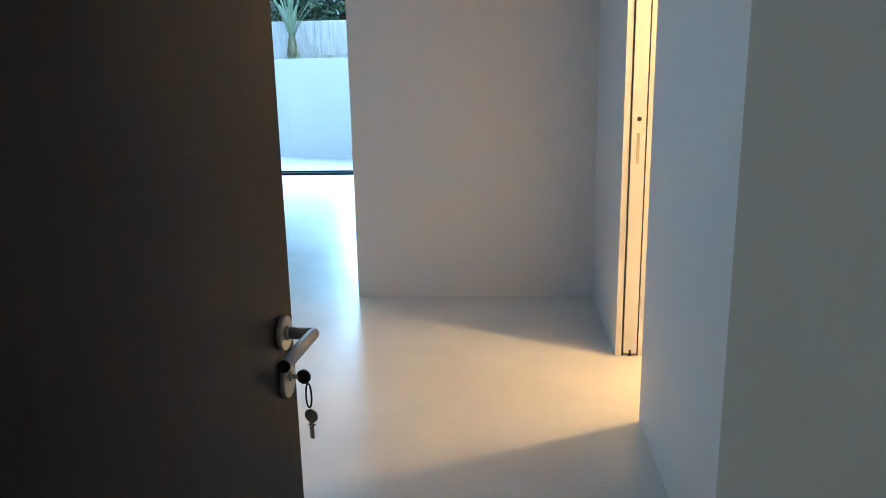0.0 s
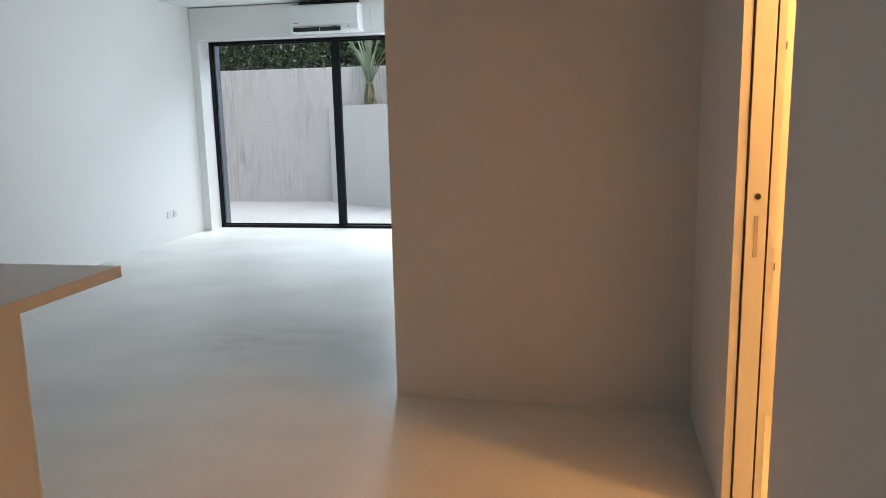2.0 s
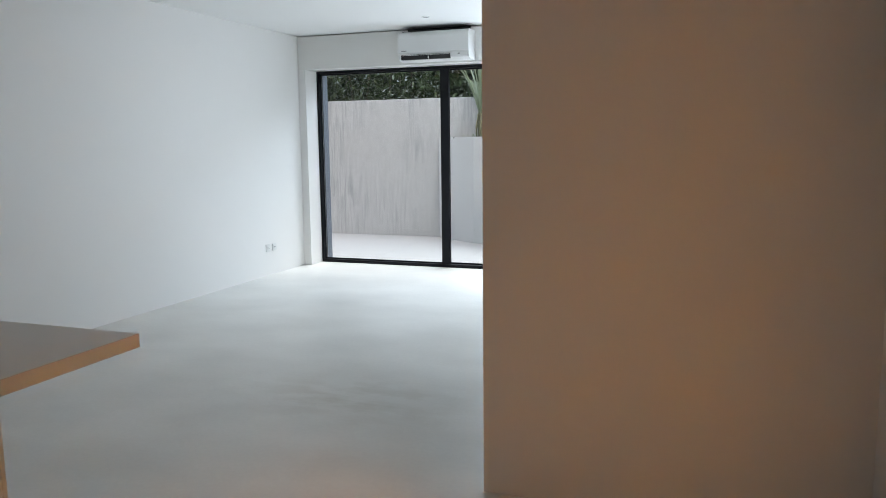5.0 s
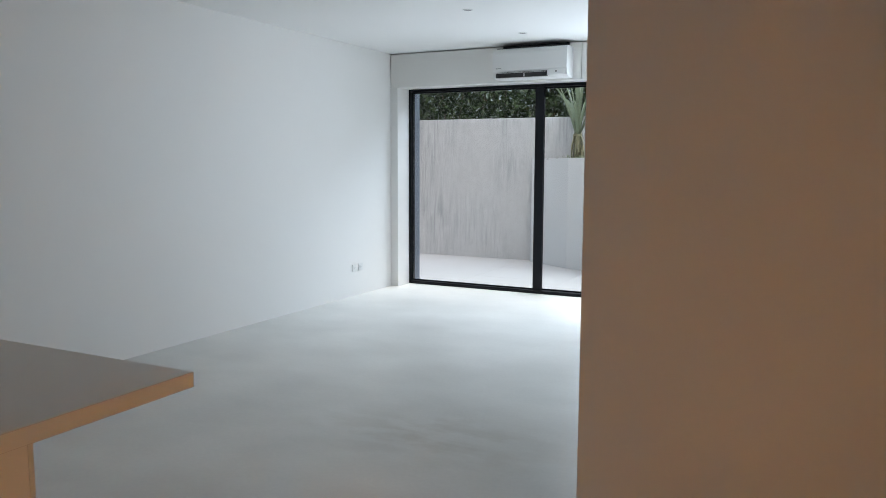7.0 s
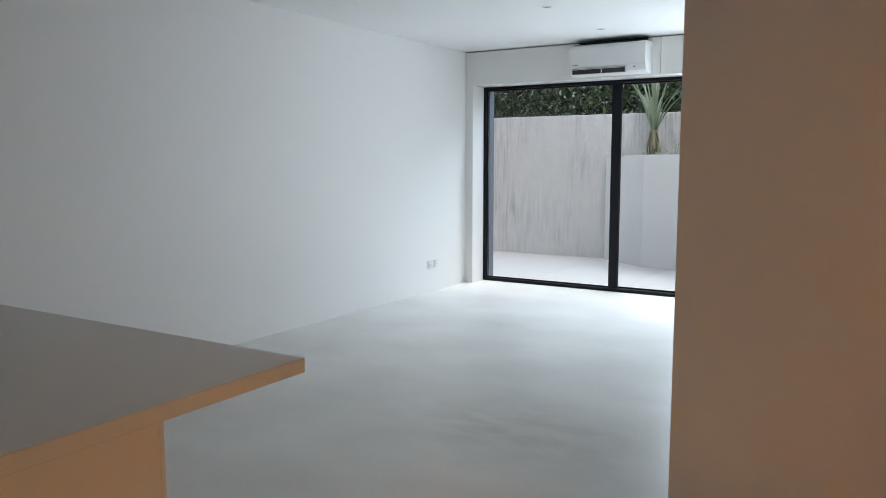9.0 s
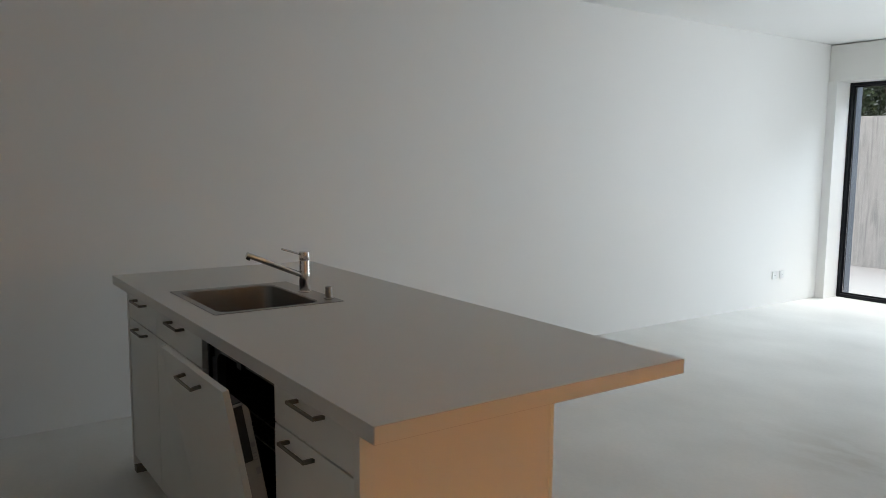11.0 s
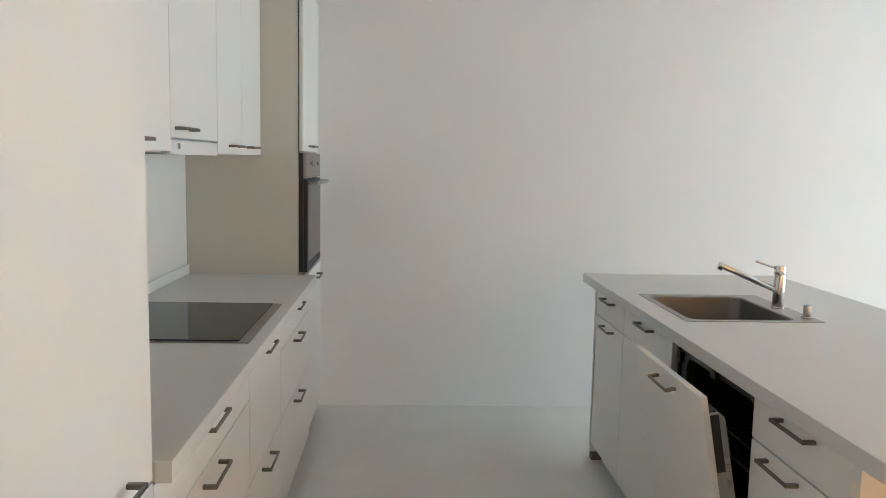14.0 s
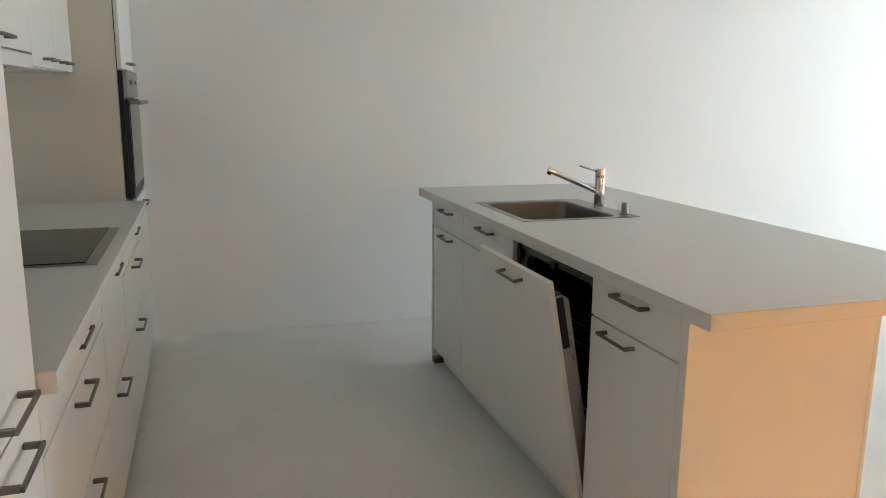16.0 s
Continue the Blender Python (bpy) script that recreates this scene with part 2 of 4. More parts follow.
def tube(bm, a, b, r, r2=None, seg=20, bevel=0.0):
    a, b = Vector(a), Vector(b)
    d = b - a
    m = Matrix.Translation((a + b) / 2) @ d.to_track_quat("Z", "Y").to_matrix().to_4x4()
    made = bmesh.ops.create_cone(bm, cap_ends=True, segments=seg, radius1=r, radius2=r if r2 is None else r2, depth=d.length, matrix=m)
    if bevel:
        rim = [e for e in {e for v in made["verts"] for e in v.link_edges} if any(len(f.verts) > 4 for f in e.link_faces)]
        bmesh.ops.bevel(bm, geom=rim, offset=bevel, segments=2, affect="EDGES", profile=0.5)
    return bm


def link_mesh(name, bm, mat, smooth=False):
    me = bpy.data.meshes.new(name)
    bm.normal_update()
    bm.to_mesh(me)
    bm.free()
    me.materials.append(mat)
    if smooth:
        me.polygons.foreach_set("use_smooth", [len(p.vertices) == 4 for p in me.polygons])
    return new(name, me)


def part(name, bm, mat, parent, label="", smooth=False):
    ob = link_mesh(name, bm, mat, smooth)
    ob.parent = parent
    top = parent
    while top.parent:
        top = top.parent
    ob.matrix_parent_inverse = top.matrix_basis.inverted() if parent is top else Matrix()
    return tagged(ob, label)


def thing(name, at, label, category, group=""):
    e = new(name)
    e.empty_display_size = 0.1
    e.location = at
    return tagged(e, label, category, group)


def structure(name, bm, mat, label, category):
    return tagged(link_mesh(name, bm, mat), label, category, kind="structure")


def boxes(*dims, bevel=0.0):
    bm = bmesh.new()
    for d in dims:
        box(bm, *d, bevel=bevel)
    return bm


# ---- the shell ----
ZC = 2.715
structure("floor", boxes((-4.735, 2.0, -0.16, 9.72, -0.15, 0)), FLOOR, "seamless pale grey polished screed floor with cloudy patches", "floor")
structure("ceiling", boxes((-4.95, 2.2, -0.16, 9.97, ZC, 2.95)), CEIL, "smooth white painted plaster ceiling", "ceiling")
structure("wall_west", boxes((-4.95, -4.735, -0.16, 9.97, -0.15, ZC)), PAINT, "long bare white painted plaster wall", "wall")
structure("wall_south", boxes((-4.735, -0.435, -0.16, 0.06, 0, ZC), (0.55, 1.35, -0.16, 0.06, 0, ZC), (-0.435, 0.55, -0.16, 0.06, 2.12, ZC)), PAINT,
          "white painted wall with the entrance doorway", "wall")
structure("wall_kitchen_end", boxes((-1.06, -0.53, 0.06, 0.70, 0, ZC)), PAINT, "white wall pier beside the tall cabinet", "wall")
structure("wall_niche", boxes((1.2, 1.35, 0.06, 1.512, 0, ZC)), PAINT, "plain white wall of the hall niche", "wall")
structure("wall_hall", boxes((0.558, 0.70, 1.512, 2.568, 0, ZC), (0.70, 1.99, 1.512, 1.612, 0, ZC)), PAINT, "white painted hall wall beside the lit doorway", "wall")
structure("wall_pocket", boxes((0.567, 0.597, 3.28, 4.243, 0, ZC), (0.674, 0.70, 3.28, 4.243, 0, ZC), (0.597, 0.674, 4.19, 4.243, 0, ZC),
                               (0.567, 0.70, 2.568, 3.28, 2.12, ZC), (0.597, 0.674, 3.28, 4.19, 2.13, ZC)), PAINT,
          "white painted wall with a sliding door pocket", "wall")
structure("wall_pier", boxes((-0.88, 2.15, 4.243, 4.39, 0, ZC)), PAINT, "bare white partition wall facing the entrance", "wall")
structure("wall_east", boxes((-0.88, -0.75, 4.39, 9.97, 0, ZC)), PAINT, "white side wall of the living room", "wall")
structure("wall_side_room", boxes((1.99, 2.15, 1.512, 4.243, 0, ZC)), PAINT, "white wall of the warmly lit side room", "wall")
structure("wall_north", boxes((-1.30, -0.88, 9.72, 9.97, 0, ZC), (-4.735, -1.30, 9.72, 9.97, 2.325, ZC), (-4.735, -4.66, 9.745, 9.97, 0, 2.325)), PAINT,
          "white wall round the large garden window", "wall")
structure("trim_jamb", boxes((-4.735, -4.637, 9.43, 9.699, 0, 2.326), bevel=0.002), PAINT, "white plaster jamb beside the window", "trim")
# unseen landing shell, added to keep the sky's light out of the entrance
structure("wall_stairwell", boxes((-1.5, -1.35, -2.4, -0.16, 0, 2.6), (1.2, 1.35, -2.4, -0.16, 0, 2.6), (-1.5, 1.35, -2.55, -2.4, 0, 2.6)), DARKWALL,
          "unseen plain wall added to close the landing outside the entrance", "wall")
structure("floor_stairwell", boxes((-1.5, 1.35, -2.55, -0.16, -0.15, -0.004)), PAVING, "pale stone floor outside the entrance", "floor")
structure("ceiling_stairwell", boxes((-1.5, 1.35, -2.55, -0.16, 2.6, 2.75)), DARKWALL, "unseen plain ceiling added to close the landing outside the entrance", "ceiling")

# unseen wall lamp on the landing, a fixture added for the light behind the entrance
wl = thing("added_wall_lamp", (-1.0, -2.4, 1.84), "round white wall lamp, unseen, added to light the hall from the landing", "lamp")
part("backing", tube(bmesh.new(), (-1.0, -2.399, 2.0), (-1.0, -2.385, 2.0), 0.17, seg=40, bevel=0.004), WHITEPLASTIC, wl)
part("diffuser", tube(bmesh.new(), (-1.0, -2.3845, 2.0), (-1.0, -2.315, 2.0), 0.15, seg=40, bevel=0.012), OPAL, wl, "glowing opal diffuser")

# shutter box over the window
sb = thing("shutter_box", (-2.8, 9.43, 2.33), "white roller shutter box above the garden window", "shutter box")
for a, b in ((-4.728, -2.452), (-2.448, -0.9)):
    part("front_panel", boxes((a, b, 9.43, 9.452, 2.328, 2.703), bevel=0.002), SHELL, sb)
part("underside", boxes((-4.728, -0.9, 9.454, 9.70, 2.328, 2.35), bevel=0.002), SHELL, sb)


# ---- window ----
def build_window():
    w = tagged(new("window_1"), "large sliding window with slim black aluminium frame", "window", kind="structure")
    x0, x1, xm, zt = -4.64, -1.30, -2.998, 2.325
    part("outer_frame", boxes((x0, x0 + 0.03, 9.70, 9.80, 0, zt), (x1 - 0.03, x1, 9.70, 9.80, 0, zt), (x0 + 0.03, x1 - 0.03, 9.70, 9.80, 0, 0.035),
                              (x0 + 0.03, x1 - 0.03, 9.70, 9.80, zt - 0.03, zt), bevel=0.003), FRAME, w)
    for a, b, y, wl, wr in ((x0 + 0.032, xm + 0.05, 9.735, 0.012, 0.05), (xm - 0.05, x1 - 0.032, 9.765, 0.05, 0.012)):
        z0, z1 = 0.037, zt - 0.032
        s = part("sash", boxes((a, a + wl, y, y + 0.027, z0, z1), (b - wr, b, y, y + 0.027, z0, z1),
                               (a + wl, b - wr, y, y + 0.027, z0, z0 + 0.014), (a + wl, b - wr, y, y + 0.027, z1 - 0.014, z1), bevel=0.002), FRAME, w)
        p = part("pane", boxes((a + wl, b - wr, y + 0.01, y + 0.016, z0 + 0.014, z1 - 0.014)), GLASS, s)
        p.visible_shadow = False
    part("meeting_stile", boxes((xm - 0.05, xm + 0.05, 9.712, 9.733, 0.037, zt - 0.032), bevel=0.003), FRAME, w)
    part("reveal", boxes((x0 - 0.02, x0 - 0.002, 9.802, 9.975, -0.03, zt), (x1 + 0.002, x1 + 0.02, 9.802, 9.975, -0.03, zt)), REVEAL, w)


build_window()


# ---- air conditioner, spots, sockets ----
def build_ac():
    x0, x1, y0, y1, z0, z1 = -3.35, -2.54, 9.205, 9.43, 2.345, 2.655
    a = thing("air_conditioner", (-2.9, 9.43, z0), "white wall-mounted air conditioner with a dark open louvre", "air conditioner")
    bm = bmesh.new()
    prof = [(y1, z0), (y0 + 0.07, z0), (y0 + 0.025, z0 + 0.02), (y0 + 0.012, z0 + 0.07), (y0, z0 + 0.085), (y0, z1 - 0.05), (y0 + 0.012, z1 - 0.018), (y0 + 0.05, z1), (y1, z1)]
    l = [bm.verts.new((x0, y, z)) for y, z in prof]
    r = [bm.verts.new((x1, y, z)) for y, z in prof]
    bm.faces.new(l)
    bm.faces.new(r[::-1])
    for i in range(len(prof)):
        j = (i + 1) % len(prof)
        bm.faces.new((l[i], r[i], r[j], l[j]))
    bmesh.ops.recalc_face_normals(bm, faces=bm.faces)
    part("casing", bm, WHITEPLASTIC, a)
    part("outlet", boxes((x0 + 0.035, x1 - 0.21, y0 + 0.003, y0 + 0.05, z0 + 0.010, z0 + 0.064), bevel=0.004), BLACK, a, "dark air outlet slot")
    part("louvre", boxes((x0 + 0.04, x1 - 0.215, y0 - 0.004, y0 + 0.008, z0 + 0.054, z0 + 0.058)), WHITEPLASTIC, a)
    part("fin", boxes((-3.0, -2.99, y0 - 0.002, y0 + 0.01, z0 + 0.014, z0 + 0.044)), WHITEPLASTIC, a)
    part("display", boxes((x1 - 0.2, x1 - 0.02, y0 + 0.004, y0 + 0.02, z0 + 0.025, z0 + 0.075), bevel=0.004), WHITEPLASTIC, a)
    part("indicator", boxes((x1 - 0.12, x1 - 0.10, y0 + 0.001, y0 + 0.006, z0 + 0.045, z0 + 0.06)), GREYPRINT, a)
    part("emblem", boxes((x0 + 0.04, x0 + 0.10, y0 - 0.001, y0 + 0.002, z0 + 0.10, z0 + 0.108)), GREYPRINT, a, "small grey maker's mark")
    part("top_grille", boxes((x0 + 0.03, x1 - 0.03, y0 + 0.05, y1 - 0.01, z1 - 0.004, z1 + 0.006)), BLACK, a)
    # black strip above the casing stands in for the shadow under the ceiling
    part("backing", boxes((x0 + 0.04, x1 - 0.04, y1 - 0.03, y1 - 0.002, z1, z1 + 0.05)), BLACK, a)


build_ac()


def build_spot(y):
    s = thing("ceiling_spotlight", (-2.835, y, ZC), "small round recessed ceiling spotlight, switched off", "spotlight", "recessed ceiling spotlights")
    bm = bmesh.new()
    n = 32
    rings = [(0.046, 0.0), (0.044, -0.004), (0.034, -0.005), (0.030, -0.001)]
    vs = [[bm.verts.new((-2.835 + r * math.cos(2 * math.pi * i / n), y + r * math.sin(2 * math.pi * i / n), ZC + z)) for i in range(n)] for r, z in rings]
    for a, b in zip(vs, vs[1:]):
        for i in range(n):
            bm.faces.new((a[i], a[(i + 1) % n], b[(i + 1) % n], b[i]))
    part("bezel", bm, WHITEPLASTIC, s, smooth=True)
    part("lens", tube(bmesh.new(), (-2.835, y, ZC - 0.0005), (-2.835, y, ZC - 0.002), 0.031, seg=32), GREYPRINT, s)


build_spot(7.47)
build_spot(8.73)


def build_socket(y):
    x, z = -4.735, 0.31
    s = thing("wall_socket", (x, y, z - 0.04), "white plastic wall socket on the long wall", "socket", "wall sockets by the window")
    part("plate", boxes((x, x + 0.010, y - 0.041, y + 0.041, z - 0.041, z + 0.041), bevel=0.004), WHITEPLASTIC, s)
    part("insert", tube(bmesh.new(), (x + 0.009, y, z), (x + 0.0125, y, z), 0.022, seg=24), WHITEPLASTIC, s)
    for d in (-0.009, 0.009):
        part("pin_hole", tube(bmesh.new(), (x + 0.012, y + d, z), (x + 0.0135, y + d, z), 0.003, seg=10), BLACK, s)


build_socket(8.63)
build_socket(8.76)


# ---- handles ----
def handle_mesh(bm, x, y, z, length, out):
    """A flat bow handle on a front at y, standing out along out (+1 or -1 in y)."""
    h, d, g = length / 2, 0.034, 0.006
    box(bm, x - h, x + h, y + out * (d - g), y + out * d, z - 0.005, z + 0.005, bevel=0.0012, seg=1)
    for s in (-1, 1):
        box(bm, x + s * h, x + s * (h - 0.012), y, y + out * (d - g), z - 0.005, z + 0.005, bevel=0.0012, seg=1)
    return bm


def handle(parent, x, y, z, length=0.165, out=1):
    return part("handle", handle_mesh(bmesh.new(), x, y, z, length, out), HANDLE, parent, "dull nickel bow handle")


def front(name, parent, x0, x1, yf, z0, z1, out=1, g=0.0027):
    return part(name, boxes((x0 + g, x1 - g, yf - out * 0.019, yf, z0 + g, z1 - g), bevel=0.0015), LAMINATE, parent)


# ---- kitchen run ----
YF, YB = 0.70, 0.062


def carcass(parent, x0, x1, z0, z1, y1=0.666, y0=YB):
    part("body", boxes((x0 + 0.001, x1 - 0.001, y0, y1, z0, z1)), SHELL, parent)


def plinth(parent, x0, x1, y):
    part("plinth", boxes((x0 + 0.001, x1 - 0.001, y - 0.016, y, 0.0, 0.098)), SHELL, parent)


def drawer_unit(x0, x1, fronts):
    u = thing("drawer_cabinet", ((x0 + x1) / 2, 0.4, 0), f"white base cabinet with {'three' if len(fronts) == 3 else 'two deep'} handled drawers", "cabinet", "kitchen base cabinets")
    carcass(u, x0, x1, 0.10, 0.851)
    plinth(u, x0, x1, 0.64)
    for z0, z1, zh in fronts:
        d = front("drawer", u, x0, x1, YF, z0, z1)
        handle(d, (x0 + x1) / 2 + 0.02, YF, zh)


THREE = ((0.727, 0.848, 0.829), (0.455, 0.727, 0.691), (0.078, 0.455, 0.425))
TWO = ((0.455, 0.848, 0.829), (0.078, 0.455, 0.425))
for a, b, f in ((-2.55, -1.66, THREE), (-3.14, -2.55, TWO), (-4.03, -3.14, THREE)):
    drawer_unit(a, b, f)


def build_tower():
    x0, x1, yt, yu = -4.63, -4.03, 0.69, 0.668
    u = thing("oven_tower", (-4.33, 0.4, 0), "tall white cabinet housing a built-in oven", "cabinet")
    # the side is white; its beige tone is painted shade
    part("body", boxes((x0, x1, YB, 0.646, 0.10, 2.32)), TOWERSIDE, u, "white cabinet side, its shade put into the colour")
    part("filler", boxes((-4.733, x0 - 0.002, YB, yu - 0.004, 0.0, 2.32)), SHELL, u)
    plinth(u, x0, x1, 0.62)
    d = front("lower_door", u, x0, x1, yt, 0.078, 0.895)
    handle(d, -4.36, yt, 0.842)
    d = front("upper_door", u, x0, x1, yu, 1.497, 2.318)
    handle(d, -4.33, yu, 1.527)
    part("seam", boxes((x1 - 0.001, x1 + 0.002, 0.6465, 0.650, 1.49, 2.32)), BLACK, u)
    o = thing("built_in_oven", (-4.33, 0.66, 0.90), "built-in steel oven with dark glass door", "oven")
    part("housing", boxes((x0 + 0.004, x1 - 0.002, 0.648, 0.668, 0.905, 1.49)), BLACK, o)
    p = part("control_panel", boxes((x0 + 0.004, x1 - 0.003, 0.67, 0.686, 1.368, 1.492), bevel=0.002), STEEL, o)
    for kx in (-4.48, -4.18):
        part("knob", tube(bmesh.new(), (kx, 0.686, 1.44), (kx, 0.693, 1.44), 0.009, seg=20, bevel=0.002), HANDLE, p)
    part("clock_display", boxes((-4.39, -4.27, 0.686, 0.6875, 1.425, 1.455)), OVENGLASS, p)
    d = part("oven_door", boxes((x0 + 0.004, x1 - 0.003, 0.67, 0.688, 0.905, 1.36), bevel=0.002), BLACK, o)
    part("door_glass", boxes((x0 + 0.03, x1 - 0.03, 0.688, 0.691, 0.95, 1.345), bevel=0.001), OVENGLASS, d)
    bm = bmesh.new()
    box(bm, -4.59, -4.07, 0.722, 0.738, 1.335, 1.353, bevel=0.004)
    for hx in (-4.56, -4.10):
        box(bm, hx - 0.01, hx + 0.01, 0.6885, 0.725, 1.337, 1.351, bevel=0.002)
    part("door_handle", bm, STEEL, d, "steel bar handle")


build_tower()


def build_fridge_cabinet():
    x0, x1 = -1.66, -1.062
    u = thing("fridge_cabinet", (-1.36, 0.4, 0), "tall white cabinet with upper and lower handled doors", "cabinet")
    carcass(u, x0, x1, 0.10, 2.32)
    plinth(u, x0, x1, 0.64)
    d = front("upper_door", u, x0, x1, YF, 0.857, 2.318)
    handle(d, -1.45, YF, 0.905)
    d = front("lower_door", u, x0, x1, YF, 0.078, 0.857)
    handle(d, -1.45, YF, 0.815)


build_fridge_cabinet()

wt = thing("kitchen_worktop", (-2.85, 0.4, 0.852), "pale grey laminate worktop along the kitchen wall", "worktop")
part("slab", boxes((-4.028, -1.663, YB, 0.735, 0.852, 0.894), bevel=0.002), TOP, wt)
part("end_cap", boxes((-1.6625, -1.660, 0.703, 0.735, 0.852, 0.894)), LAMINATE, wt, "beige worktop end cap")
part("upstand", boxes((-4.028, -1.663, 0.1065, 0.118, 0.8945, 0.942), bevel=0.003), LAMINATE, wt)
tagged(link_mesh("splashback", boxes((-4.028, -1.663, 0.0605, 0.106, 0.8945, 1.4725)), LAMINATE), "plain white splashback panel above the worktop", "splashback")

hob = thing("ceramic_hob", (-2.86, 0.42, 0.894), "black glass hob with a steel rim set in the worktop", "hob")
part("rim", boxes((-3.235, -2.59, 0.165, 0.692, 0.8945, 0.899), bevel=0.001), STEEL, hob, "steel rim")
part("glass_plate", boxes((-3.222, -2.602, 0.18, 0.66, 0.899, 0.903), bevel=0.001), HOBGLASS, hob)


def build_wall_cabinets():
    yf, zb, zt = 0.466, 1.475, 2.318
    for x0, x1, n in ((-2.596, -1.663, 2), (-4.028, -3.171, 2)):
        u = thing("wall_cabinet", ((x0 + x1) / 2, 0.25, zb), "white wall cabinet with two doors", "cabinet", "kitchen wall cabinets")
        carcass(u, x0, x1, zb, zt, yf - 0.031)
        w = (x1 - x0) / n
        for i in range(n):
            d = front("door", u, x0 + i * w, x0 + (i + 1) * w, yf, zb, zt)
            handle(d, (-2.272, -1.99)[i] if x1 > -2 else (-3.775, -3.435)[i], yf, 1.508)
    u = thing("hood_cabinet", (-2.885, 0.25, zb), "white wall cabinet with a flap door above the extractor", "cabinet", "kitchen wall cabinets")
    carcass(u, -3.171, -2.596, 1.52, zt, yf - 0.031)
    d = front("door", u, -3.171, -2.596, yf, 1.517, zt)
    handle(d, -2.718, yf, 1.548)
    h = thing("extractor_hood", (-2.885, 0.25, 1.47), "white built-in extractor hood under the wall cabinet", "extractor hood")
    part("casing", boxes((-3.168, -2.599, YB + 0.006, yf - 0.022, 1.473, 1.519), bevel=0.002), WHITEPLASTIC, h)
    part("pull_out_front", boxes((-3.168, -2.599, yf - 0.02, yf, 1.468, 1.514), bevel=0.003), WHITEPLASTIC, h)
    part("emblem", boxes((-2.69, -2.665, yf, yf + 0.001, 1.485, 1.503)), GREYPRINT, h, "small grey maker's mark")
    part("grease_filter", boxes((-3.1, -2.66, 0.12, 0.4, 1.468, 1.473)), STEEL, h)


build_wall_cabinets()

# ---- island ----
IF, IB = 2.115, 2.69


def island_unit(x0, x1, hx):
    u = thing("island_cabinet", ((x0 + x1) / 2, 2.4, 0), "white island cabinet with a drawer above a door", "cabinet", "island cabinets")
    part("body", boxes((x0 + 0.001, x1 - 0.001, IF + 0.034, IB, 0.10, 0.70 if hx > -3.3 and hx < -2.9 else 0.866)), SHELL, u)
    part("plinth", boxes((x0 + 0.001, x1 - 0.001, IF + 0.05, IF + 0.066, 0.0, 0.098)), SHELL, u)
    d = front("drawer", u, x0, x1, IF, 0.738, 0.862, -1)
    handle(d, hx, IF, 0.84, 0.165, -1)
    d = front("door", u, x0, x1, IF, 0.078, 0.738, -1)
    if x1 != -2.854:
        handle(d, hx - (0.06 if x1 > -2 else 0.0), IF, 0.71, 0.165, -1)


island_unit(-2.222, -1.757, -1.985)
island_unit(-3.45, -2.854, -3.138)
island_unit(-3.918, -3.45, -3.678)

for name, x0, x1, label in (("island_end_panel", -1.753, -1.722, "white end panel carrying the island worktop"),
                            ("island_end_panel", -3.938, -3.92, "white end panel at the far side of the island")):
    e = thing(name, ((x0 + x1) / 2, 2.4, 0), label, "panel")
    part("panel", boxes((x0, x1, IF - 0.004, IB, 0.032, 0.867), bevel=0.0015), LAMINATE, e)
    part("foot_strip", boxes((x0 + 0.003, x1 + 0.03 if x0 < -3 else x1 - 0.003, IF + 0.0, IB - 0.01, 0.0, 0.031)), PLINTH, e, "brown plastic foot strip")
e = thing("island_back_panel", (-2.8, 2.7, 0), "white back panel of the island", "panel")
part("panel", boxes((-3.938, -1.722, IB + 0.001, IB + 0.014, 0.0, 0.867), bevel=0.001), LAMINATE, e)


